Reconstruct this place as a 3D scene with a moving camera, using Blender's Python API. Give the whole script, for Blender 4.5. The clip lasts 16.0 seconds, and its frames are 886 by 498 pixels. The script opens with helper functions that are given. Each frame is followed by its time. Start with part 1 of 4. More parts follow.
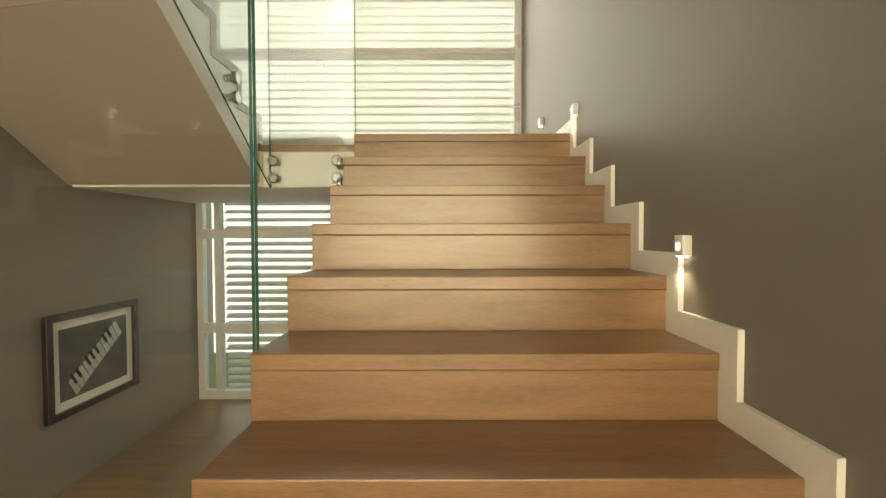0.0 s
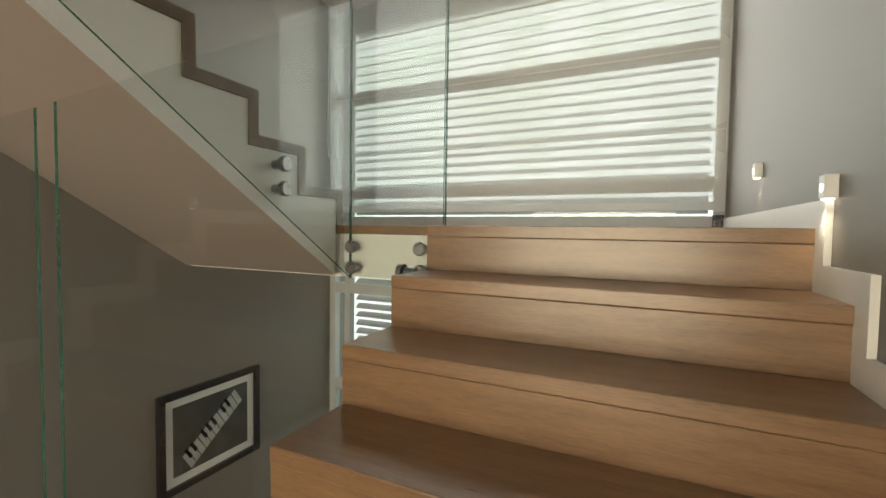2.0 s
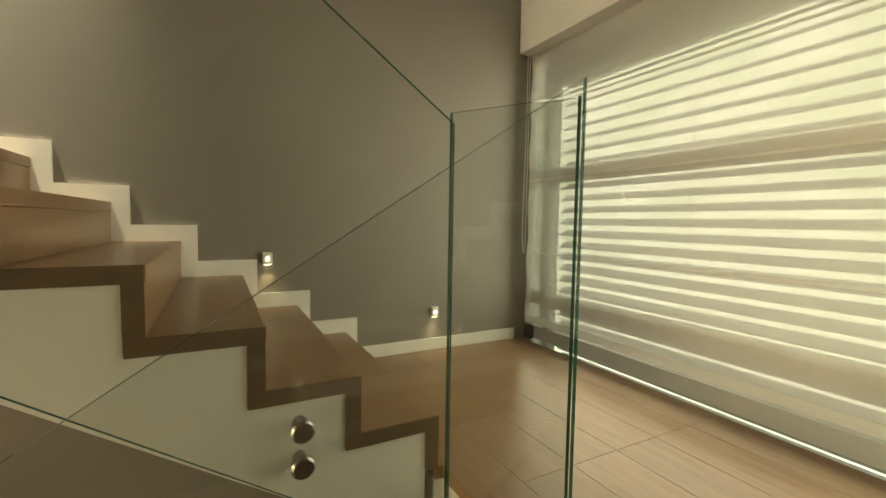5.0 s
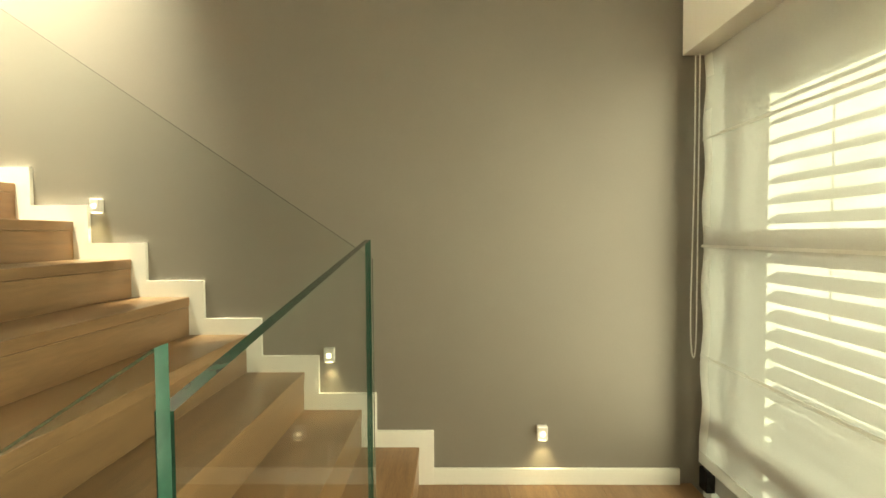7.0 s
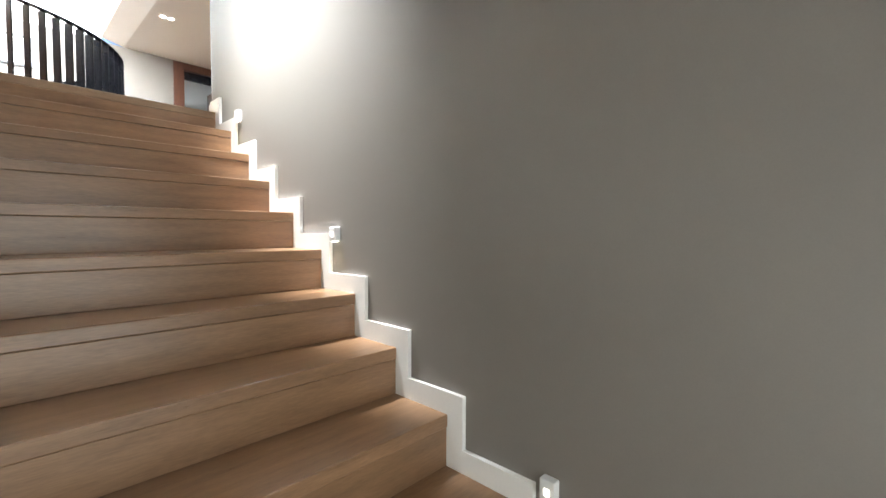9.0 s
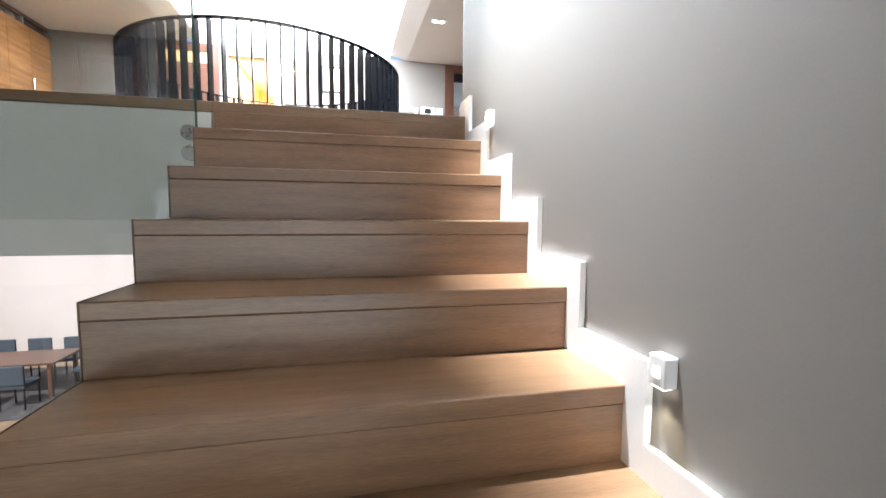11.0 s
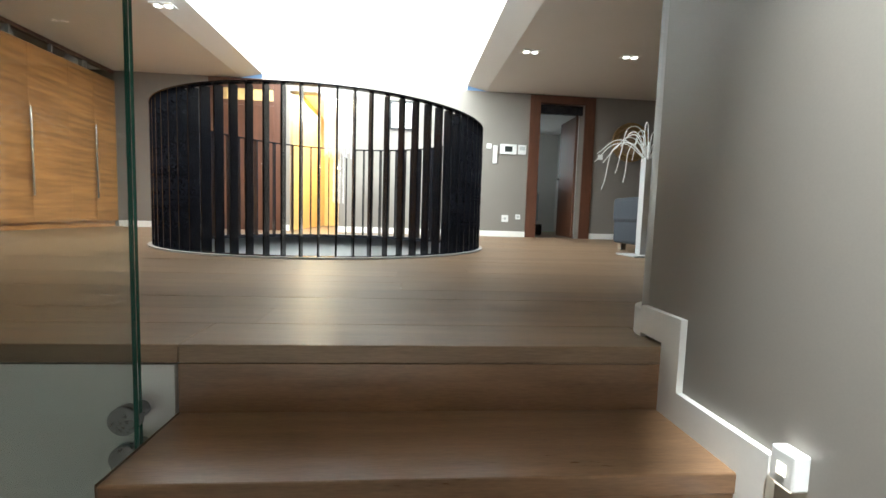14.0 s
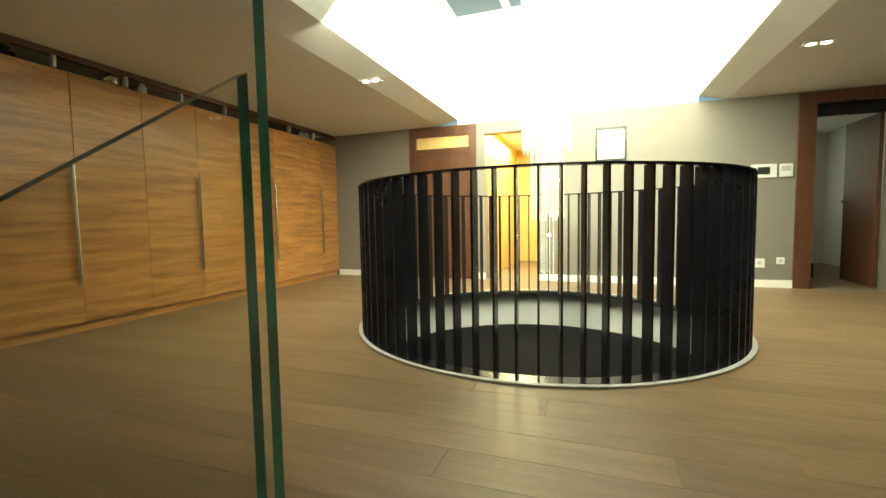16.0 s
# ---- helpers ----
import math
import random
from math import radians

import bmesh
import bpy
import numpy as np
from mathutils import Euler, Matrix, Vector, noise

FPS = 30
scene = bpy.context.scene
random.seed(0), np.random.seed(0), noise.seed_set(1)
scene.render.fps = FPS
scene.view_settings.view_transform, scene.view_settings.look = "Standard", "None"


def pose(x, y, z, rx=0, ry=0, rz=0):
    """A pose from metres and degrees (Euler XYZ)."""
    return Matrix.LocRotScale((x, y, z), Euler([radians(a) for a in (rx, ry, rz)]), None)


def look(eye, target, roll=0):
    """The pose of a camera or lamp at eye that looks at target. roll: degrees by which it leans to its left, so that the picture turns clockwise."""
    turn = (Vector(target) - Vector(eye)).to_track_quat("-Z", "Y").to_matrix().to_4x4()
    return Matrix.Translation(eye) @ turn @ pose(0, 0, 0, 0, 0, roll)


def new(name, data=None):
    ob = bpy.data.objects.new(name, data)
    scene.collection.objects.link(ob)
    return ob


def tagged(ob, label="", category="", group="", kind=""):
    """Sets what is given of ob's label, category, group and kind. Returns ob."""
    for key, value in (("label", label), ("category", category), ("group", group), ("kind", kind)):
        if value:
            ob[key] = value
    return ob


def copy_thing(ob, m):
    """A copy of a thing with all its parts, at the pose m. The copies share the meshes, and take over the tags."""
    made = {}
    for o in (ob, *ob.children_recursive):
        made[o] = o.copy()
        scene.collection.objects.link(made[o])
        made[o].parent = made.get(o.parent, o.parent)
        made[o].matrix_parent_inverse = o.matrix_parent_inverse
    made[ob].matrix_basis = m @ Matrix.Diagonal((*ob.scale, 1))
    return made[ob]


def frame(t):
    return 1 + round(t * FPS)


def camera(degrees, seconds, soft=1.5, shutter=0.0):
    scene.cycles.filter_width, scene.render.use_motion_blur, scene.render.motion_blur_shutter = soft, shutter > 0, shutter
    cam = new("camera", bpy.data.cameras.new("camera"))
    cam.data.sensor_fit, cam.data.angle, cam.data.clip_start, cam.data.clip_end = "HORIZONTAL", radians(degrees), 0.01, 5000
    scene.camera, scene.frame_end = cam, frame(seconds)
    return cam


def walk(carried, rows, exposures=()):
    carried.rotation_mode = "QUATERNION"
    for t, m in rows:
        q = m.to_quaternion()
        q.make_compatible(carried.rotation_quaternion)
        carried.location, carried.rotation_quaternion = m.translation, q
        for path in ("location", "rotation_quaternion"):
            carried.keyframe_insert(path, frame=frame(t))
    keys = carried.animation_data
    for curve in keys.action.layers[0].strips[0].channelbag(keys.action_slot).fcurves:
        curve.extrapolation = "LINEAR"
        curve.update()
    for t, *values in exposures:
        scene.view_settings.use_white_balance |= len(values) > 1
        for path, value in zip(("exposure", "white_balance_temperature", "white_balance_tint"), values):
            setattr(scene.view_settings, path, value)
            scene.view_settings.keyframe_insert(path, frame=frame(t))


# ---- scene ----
cam = camera(92.1, 16.0)
PATH = [
    (0, (-0.745, -2.47, -0.592), (-0.746, -0.471, -0.649), -0.1),
    (0.5, (-0.621, -2.165, -0.457), (-0.821, -0.176, -0.533), 0.1),
    (1, (-0.527, -1.919, -0.312), (-0.975, 0.03, -0.371), 0.4),
    (1.5, (-0.492, -1.739, -0.162), (-1.134, 0.153, -0.24), 0.7),
    (2, (-0.458, -1.547, -0.022), (-1.306, 0.262, -0.107), 0.8),
    (2.5, (-0.47, -1.338, 0.119), (-1.414, 0.423, 0.025), 1.0),
    (3, (-0.491, -1.148, 0.257), (-1.535, 0.555, 0.151), 1.1),
    (3.5, (-0.553, -0.961, 0.38), (-1.782, 0.614, 0.28), 0.6),
    (4, (-0.585, -0.764, 0.543), (-2.027, 0.617, 0.425), 1.1),
    (6.5, (-0.94, 0.215, 1.115), (-2.927, 0.448, 1.037), -0.5),
    (7, (-1.104, 0.42, 1.182), (-3.102, 0.392, 1.118), -0.4),
    (7.5, (-1.285, 0.537, 1.265), (-3.249, 0.16, 1.216), -0.2),
    (8, (-1.492, 0.56, 1.272), (-3.377, -0.111, 1.25), 0.4),
    (8.5, (-1.766, 0.53, 1.285), (-3.503, -0.46, 1.25), 0.7),
    (9, (-2.042, 0.444, 1.344), (-3.487, -0.937, 1.264), 0.2),
    (9.5, (-2.247, 0.265, 1.427), (-3.395, -1.367, 1.29), -0.7),
    (10, (-2.386, -0.008, 1.456), (-3.217, -1.822, 1.324), -0.6),
    (12.5, (-2.504, -1.138, 2.102), (-2.832, -3.103, 1.935), 1.0),
    (13, (-2.474, -1.315, 2.234), (-2.793, -3.283, 2.072), 1.8),
    (13.5, (-2.459, -1.503, 2.354), (-2.713, -3.481, 2.191), 2.0),
    (14, (-2.432, -1.671, 2.472), (-2.6, -3.657, 2.311), 1.8),
    (14.5, (-2.43, -1.83, 2.6), (-2.488, -3.824, 2.46), 0.7),
    (15, (-2.334, -1.973, 2.757), (-2.191, -3.963, 2.617), -0.5),
    (15.5, (-2.23, -2.156, 2.904), (-1.822, -4.104, 2.766), -0.5),
    (16, (-2.102, -2.36, 3.019), (-1.438, -4.242, 2.884), -1.0),
]
walk(cam, [(t, look(e, a, r)) for t, e, a, r in PATH],
     exposures=[(0, 0.8, 7600, 2), (1, 0.7, 6900, 3), (2, 0.6, 6500, 5), (3, 0.5, 6800, 5), (3.5, 0.3, 7700, 4), (4.2, 0.35, 8800, 2), (6.5, 1.25, 9800, -8), (7.5, 1.4, 9800, -7), (8.0, 1.3, 9000, -2), (8.5, 1.15, 7000, 5),
                (9.2, 0.9, 5900, 6), (10.2, 0.9, 5700, 7), (12.5, 0.15, 5600, 7), (13.5, -0.3, 5600, 5), (14, -0.25, 6000, 0), (15, -0.45, 7400, -8), (16, -0.4, 8800, -17)])

# ---- light ----
world = bpy.data.worlds.new("world")
scene.world = world
world.use_nodes = True
wn = world.node_tree
sky = wn.nodes.new("ShaderNodeTexSky")
sky.sky_type = "NISHITA"
sky.sun_disc = False
SUN_WAY = Vector((-0.08, -0.75, -1.0)).normalized()
sky.sun_elevation = math.asin(-SUN_WAY.z)
sky.sun_rotation = math.atan2(-SUN_WAY.x, -SUN_WAY.y)
wn.links.new(sky.outputs[0], wn.nodes["Background"].inputs[0])
wn.nodes["Background"].inputs[1].default_value = 0.15
sun = new("sun", bpy.data.lights.new("sun", "SUN"))
sun.data.energy = 3.0
sun.data.angle = radians(2.5)
sun.data.color = (1.0, 0.95, 0.86)
sun.matrix_world = Matrix.Translation((0, -20, 30)) @ SUN_WAY.to_track_quat("-Z", "Y").to_matrix().to_4x4()


def area(name, at, way, sx, sy, watts, color):
    ob = new(name, bpy.data.lights.new(name, "AREA"))
    ob.data.shape, ob.data.size, ob.data.size_y = "RECTANGLE", sx, sy
    ob.data.energy, ob.data.color = watts, color
    ob.matrix_world = Matrix.Translation(at) @ Vector(way).to_track_quat("-Z", "Y").to_matrix().to_4x4()
    return ob


area("skylight_daylight", (-1.75, -6.1, 5.65), (0, -1.0, -0.85), 3.0, 3.6, 780, (1.0, 0.98, 0.95))
area("window_daylight", (-1.55, 1.49, 1.05), (0, -1, 0), 2.9, 1.8, 20, (1.0, 0.98, 0.93))
# added lamp under the closed corridor ceiling, stands in for unseen sunlight there
area("corridor_fill", (-0.9, -9.6, 4.3), (0, 0, -1), 0.7, 1.6, 130, (1.0, 0.93, 0.75))
# fill added in mid-room to brighten the lower flight, no opening behind it
area("lower_room_fill", (-1.2, -9.0, -0.4), (0.05, 1, 0.02), 5.0, 2.6, 330, (1.0, 0.86, 0.62))
area("back_room_daylight", (-4.75, -11.5, 3.8), (-0.1, 1, -0.3), 0.35, 1.1, 6, (0.95, 0.98, 1.0))
# fill added for the dining area, the wall behind has no window
area("dining_fill", (6.2, -9.0, 0.2), (-1, 0, 0), 4.0, 2.4, 120, (1.0, 0.95, 0.88))

# ---- materials ----


def mat(name, base, rough=0.6, metal=0.0, var=0.12, scale=6.0, stretch=(1, 1, 1), bump=0.0, fine=90.0, coords="Object", rand=0.0, spec=0.5, dark=None):
    m = bpy.data.materials.new(name)
    m.use_nodes = True
    t = m.node_tree
    n, ln = t.nodes, t.links
    b = n["Principled BSDF"]
    b.inputs["Roughness"].default_value = rough
    b.inputs["Metallic"].default_value = metal
    b.inputs["Specular IOR Level"].default_value = spec
    tc = n.new("ShaderNodeTexCoord")
    mp = n.new("ShaderNodeMapping")
    mp.inputs["Scale"].default_value = stretch
    ln.new(tc.outputs[coords], mp.inputs[0])
    big = n.new("ShaderNodeTexNoise")
    big.inputs["Scale"].default_value = scale
    big.inputs["Detail"].default_value = 5
    small = n.new("ShaderNodeTexNoise")
    small.inputs["Scale"].default_value = fine
    small.inputs["Detail"].default_value = 3
    ln.new(mp.outputs[0], big.inputs[0])
    ln.new(mp.outputs[0], small.inputs[0])
    mix = n.new("ShaderNodeMath")
    mix.operation = "MULTIPLY_ADD"
    mix.inputs[1].default_value = 0.6
    ln.new(big.outputs[0], mix.inputs[0])
    sc = n.new("ShaderNodeMath")
    sc.operation = "MULTIPLY"
    sc.inputs[1].default_value = 0.4
    ln.new(small.outputs[0], sc.inputs[0])
    ln.new(sc.outputs[0], mix.inputs[2])
    ramp = n.new("ShaderNodeValToRGB")
    lo = dark or tuple(c * (1 - var) for c in base)
    hi = tuple(min(1, c * (1 + var)) for c in base)
    ramp.color_ramp.elements[0].color = (*lo, 1)
    ramp.color_ramp.elements[1].color = (*hi, 1)
    ramp.color_ramp.elements[0].position = 0.3
    ramp.color_ramp.elements[1].position = 0.7
    ln.new(mix.outputs[0], ramp.inputs[0])
    col = ramp.outputs[0]
    if rand:
        info = n.new("ShaderNodeObjectInfo")
        add = n.new("ShaderNodeVectorMath")
        add.operation = "ADD"
        off = n.new("ShaderNodeVectorMath")
        off.operation = "SCALE"
        off.inputs[0].default_value = (17, 31, 7)
        ln.new(info.outputs["Random"], off.inputs["Scale"])
        ln.new(tc.outputs[coords], add.inputs[0])
        ln.new(off.outputs[0], add.inputs[1])
        ln.new(add.outputs[0], mp.inputs[0])
        hsv = n.new("ShaderNodeHueSaturation")
        mr = n.new("ShaderNodeMapRange")
        mr.inputs[3].default_value, mr.inputs[4].default_value = 1 - rand, 1 + rand
        ln.new(info.outputs["Random"], mr.inputs[0])
        ln.new(mr.outputs[0], hsv.inputs["Value"])
        ln.new(col, hsv.inputs["Color"])
        col = hsv.outputs[0]
    ln.new(col, b.inputs["Base Color"])
    rr = n.new("ShaderNodeMapRange")
    rr.inputs[3].default_value, rr.inputs[4].default_value = max(0.02, rough * 0.85), min(1, rough * 1.15)
    ln.new(mix.outputs[0], rr.inputs[0])
    ln.new(rr.outputs[0], b.inputs["Roughness"])
    if bump:
        bp = n.new("ShaderNodeBump")
        bp.inputs["Strength"].default_value = bump
        bp.inputs["Distance"].default_value = 0.004
        ln.new(mix.outputs[0], bp.inputs["Height"])
        ln.new(bp.outputs[0], b.inputs["Normal"])
    return m


def glow(name, color, strength):
    m = bpy.data.materials.new(name)
    m.use_nodes = True
    b = m.node_tree.nodes["Principled BSDF"]
    b.inputs["Base Color"].default_value = (*color, 1)
    b.inputs["Emission Color"].default_value = (*color, 1)
    b.inputs["Emission Strength"].default_value = strength
    return m


def glass(name, tint, gloss=0.02):
    m = bpy.data.materials.new(name)
    m.use_nodes = True
    t = m.node_tree
    t.nodes.clear()
    out = t.nodes.new("ShaderNodeOutputMaterial")
    tr = t.nodes.new("ShaderNodeBsdfTransparent")
    tr.inputs[0].default_value = (*tint, 1)
    gl = t.nodes.new("ShaderNodeBsdfGlossy")
    gl.inputs["Roughness"].default_value = gloss
    lw = t.nodes.new("ShaderNodeLayerWeight")
    lw.inputs[0].default_value = 0.5
    pw = t.nodes.new("ShaderNodeMath")
    pw.operation = "POWER"
    pw.inputs[1].default_value = 4.0
    fr = t.nodes.new("ShaderNodeMath")
    fr.operation = "MULTIPLY_ADD"
    fr.inputs[1].default_value, fr.inputs[2].default_value = 0.2, 0.035
    t.links.new(lw.outputs["Facing"], pw.inputs[0])
    t.links.new(pw.outputs[0], fr.inputs[0])
    mx = t.nodes.new("ShaderNodeMixShader")
    t.links.new(fr.outputs[0], mx.inputs[0])
    t.links.new(tr.outputs[0], mx.inputs[1])
    t.links.new(gl.outputs[0], mx.inputs[2])
    t.links.new(mx.outputs[0], out.inputs[0])
    return m


def sheer(name, color, clear):
    m = bpy.data.materials.new(name)
    m.use_nodes = True
    t = m.node_tree
    t.nodes.clear()
    out = t.nodes.new("ShaderNodeOutputMaterial")
    tr = t.nodes.new("ShaderNodeBsdfTransparent")
    tl = t.nodes.new("ShaderNodeBsdfTranslucent")
    df = t.nodes.new("ShaderNodeBsdfDiffuse")
    for s in (tl, df):
        s.inputs[0].default_value = (*color, 1)
    tc = t.nodes.new("ShaderNodeTexCoord")
    mp = t.nodes.new("ShaderNodeMapping")
    mp.inputs["Scale"].default_value = (40, 40, 400)
    nz = t.nodes.new("ShaderNodeTexNoise")
    nz.inputs["Scale"].default_value = 3
    mr = t.nodes.new("ShaderNodeMapRange")
    mr.inputs[3].default_value, mr.inputs[4].default_value = clear + 0.08, clear - 0.08
    a = t.nodes.new("ShaderNodeMixShader")
    b = t.nodes.new("ShaderNodeMixShader")
    t.links.new(tc.outputs["Object"], mp.inputs[0])
    t.links.new(mp.outputs[0], nz.inputs[0])
    t.links.new(nz.outputs[0], mr.inputs[0])
    t.links.new(tl.outputs[0], a.inputs[1])
    t.links.new(df.outputs[0], a.inputs[2])
    a.inputs[0].default_value = 0.4
    t.links.new(mr.outputs[0], b.inputs[0])
    t.links.new(a.outputs[0], b.inputs[1])
    t.links.new(tr.outputs[0], b.inputs[2])
    t.links.new(b.outputs[0], out.inputs[0])
    return m


M_WALL = mat("taupe_paint", (0.215, 0.195, 0.175), 0.5, var=0.05, scale=2.0, bump=0.06, fine=260)
M_WALL_DARK = mat("brown_paint", (0.12, 0.095, 0.085), 0.6, var=0.06, scale=2.0)
M_WHITE = mat("white_paint", (0.8, 0.79, 0.77), 0.55, var=0.03, scale=2.0, bump=0.03, fine=200)
M_CEIL = mat("ceiling_paint", (0.72, 0.7, 0.68), 0.8, var=0.03, scale=1.5)
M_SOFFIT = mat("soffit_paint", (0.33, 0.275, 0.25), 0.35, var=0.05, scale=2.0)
M_SKIRT = mat("skirting_lacquer", (0.82, 0.81, 0.78), 0.35, var=0.03, scale=5)
M_TREAD = mat("oak_tread", (0.25, 0.145, 0.078), 0.29, var=0.2, scale=3.2, stretch=(1, 9, 9), bump=0.12, fine=34, rand=0.08, dark=(0.165, 0.092, 0.047), spec=0.6)
M_PLANK = mat("oak_plank", (0.25, 0.165, 0.1), 0.4, var=0.18, scale=2.4, stretch=(1, 9, 9), bump=0.1, fine=30, rand=0.13, dark=(0.17, 0.11, 0.064))
# oak of the step ends, darkened to stand for their backlit shade
M_OAKSHADE = mat("oak_shade", (0.13, 0.08, 0.045), 0.5, var=0.25, scale=6, stretch=(1, 1, 6))
M_VENEER = mat("cabinet_veneer", (0.52, 0.25, 0.085), 0.3, var=0.25, scale=1.6, stretch=(1, 1, 13), bump=0.05, fine=14, rand=0.07, dark=(0.21, 0.085, 0.028))
M_DARKWOOD = mat("dark_wood", (0.1, 0.042, 0.025), 0.35, var=0.3, scale=3, stretch=(6, 6, 1), bump=0.05, fine=30)
M_BLACK = mat("black_lacquer", (0.012, 0.013, 0.018), 0.22, var=0.2, scale=5)
M_DEEP = mat("deep_black", (0.006, 0.006, 0.007), 0.6, var=0.2, scale=4, spec=0.02)
M_CHROME = mat("brushed_steel", (0.62, 0.61, 0.6), 0.22, metal=1.0, var=0.08, scale=20)
M_BOLT = mat("dark_steel", (0.3, 0.3, 0.3), 0.28, metal=1.0, var=0.15, scale=30)
M_GLASS = glass("clear_glass", (0.965, 0.98, 0.972))
M_PANE = glass("window_glass", (0.95, 0.97, 0.96))
M_EDGE = mat("glass_edge", (0.02, 0.085, 0.062), 0.12, var=0.3, scale=12)
M_SMOKE = glass("smoked_glass", (0.12, 0.13, 0.15))
M_SLAT = mat("slat_aluminium", (0.45, 0.45, 0.46), 0.45, var=0.04, scale=9)
M_FRAME = mat("window_frame", (0.5, 0.51, 0.52), 0.45, var=0.05, scale=6)
M_BLIND = sheer("blind_sheer", (0.86, 0.85, 0.85), 0.34)
M_HEM = sheer("blind_hem", (0.86, 0.85, 0.84), 0.12)
M_LAMP = glow("step_light_glow", (1.0, 0.9, 0.72), 3.5)
M_SPOT = glow("spot_glow", (1.0, 0.95, 0.88), 7.0)
M_BULB = glow("crystal_bulb", (1.0, 0.82, 0.5), 25.0)
M_LINING = mat("well_lining", (0.42, 0.43, 0.44), 0.2, var=0.05)
M_PHOTO = mat("photo_grey", (0.06, 0.062, 0.06), 0.3, var=0.6, scale=9)
M_PHOTO_LIGHT = mat("photo_light", (0.5, 0.5, 0.49), 0.3, var=0.3, scale=14)
M_CARD = mat("mount_card", (0.78, 0.77, 0.74), 0.8, var=0.03)
M_YELLOW = mat("honey_wood", (0.68, 0.48, 0.2), 0.4, var=0.2, scale=2, stretch=(8, 8, 1))
M_SOFA = mat("sofa_fabric", (0.042, 0.05, 0.064), 0.9, var=0.15, scale=30, bump=0.3)
M_RUG = mat("rug", (0.06, 0.05, 0.05), 0.95, var=0.6, scale=14, bump=0.3)
M_CRYSTAL = mat("crystal", (0.88, 0.88, 0.88), 0.12, metal=0.15, var=0.05, scale=40)
M_PINK = mat("pale_plaster", (0.6, 0.5, 0.45), 0.7, var=0.04, scale=2)
M_GOLD = mat("old_gold", (0.3, 0.19, 0.09), 0.4, metal=0.6, var=0.3, scale=18)
M_TAN = mat("tan_relief", (0.24, 0.16, 0.1), 0.55, var=0.5, scale=9, bump=0.6, fine=30)
M_PLASTIC = mat("white_plastic", (0.78, 0.78, 0.77), 0.4, var=0.02)
M_SCREEN = mat("dark_screen", (0.03, 0.035, 0.035), 0.2, var=0.1)
M_BLUEGREY = mat("bluegrey_lacquer", (0.45, 0.52, 0.55), 0.4, var=0.04)
M_GRASS = mat("lawn", (0.06, 0.11, 0.03), 0.9, var=0.4, scale=2)
M_RED = mat("red_vase_glaze", (0.2, 0.03, 0.035), 0.3, var=0.3)

bk = bpy.data.materials.new("garden_light")
bk.use_nodes = True
_b = bk.node_tree.nodes["Principled BSDF"]
_n = bk.node_tree.nodes.new("ShaderNodeTexNoise")
_n.inputs["Scale"].default_value = 1.1
_n.inputs["Detail"].default_value = 4
_r = bk.node_tree.nodes.new("ShaderNodeValToRGB")
_r.color_ramp.elements[0].color = (0.78, 0.85, 0.72, 1)
_r.color_ramp.elements[1].color = (1, 1, 0.97, 1)
_r.color_ramp.elements[0].position, _r.color_ramp.elements[1].position = 0.38, 0.56
_c = bk.node_tree.nodes.new("ShaderNodeTexCoord")
bk.node_tree.links.new(_c.outputs["Object"], _n.inputs[0])
bk.node_tree.links.new(_n.outputs[0], _r.inputs[0])
bk.node_tree.links.new(_r.outputs[0], _b.inputs["Emission Color"])
_b.inputs["Emission Strength"].default_value = 1.15
_b.inputs["Base Color"].default_value = (0, 0, 0, 1)

# ---- building helpers ----


def box(bm, x0, y0, z0, x1, y1, z1, bevel=0.0, mi=0):
    x0, x1 = sorted((x0, x1))
    y0, y1 = sorted((y0, y1))
    z0, z1 = sorted((z0, z1))
    r = bmesh.ops.create_cube(bm, size=1)
    for v in r["verts"]:
        v.co = Vector((x0 + (v.co.x + 0.5) * (x1 - x0), y0 + (v.co.y + 0.5) * (y1 - y0), z0 + (v.co.z + 0.5) * (z1 - z0)))
    faces = {f for v in r["verts"] for f in v.link_faces}
    for f in faces:
        f.material_index = mi
    if bevel:
        bmesh.ops.bevel(bm, geom=list({e for v in r["verts"] for e in v.link_edges}), offset=bevel, segments=2, profile=0.5, affect="EDGES")


def cyl(bm, at, r0, r1, depth, axis="z", seg=24, caps=True):
    m = Matrix.Translation(at)
    if axis == "x":
        m = m @ Matrix.Rotation(math.pi / 2, 4, "Y")
    if axis == "y":
        m = m @ Matrix.Rotation(math.pi / 2, 4, "X")
    bmesh.ops.create_cone(bm, cap_ends=caps, segments=seg, radius1=r0, radius2=r1, depth=depth, matrix=m)


def prism(bm, pts, axis, a, b, mi=0):
    """The outline pts, in the two other axes, drawn out along axis from a to b."""
    def at(p, c):
        return (c, p[0], p[1]) if axis == "x" else ((p[0], c, p[1]) if axis == "y" else (p[0], p[1], c))
    lo = [bm.verts.new(at(p, a)) for p in pts]
    hi = [bm.verts.new(at(p, b)) for p in pts]
    k = len(pts)
    fs = [bm.faces.new(lo), bm.faces.new(hi[::-1])]
    for i in range(k):
        fs.append(bm.faces.new((lo[i], hi[i], hi[(i + 1) % k], lo[(i + 1) % k])))
    for f in fs:
        f.material_index = mi
    bmesh.ops.recalc_face_normals(bm, faces=fs)
    return fs


def link(name, bm, mats, smooth=False):
    me = bpy.data.meshes.new(name)
    bm.to_mesh(me)
    bm.free()
    for m in mats if isinstance(mats, (list, tuple)) else [mats]:
        me.materials.append(m)
    if smooth:
        for p in me.polygons:
            p.use_smooth = True
    return new(name, me)


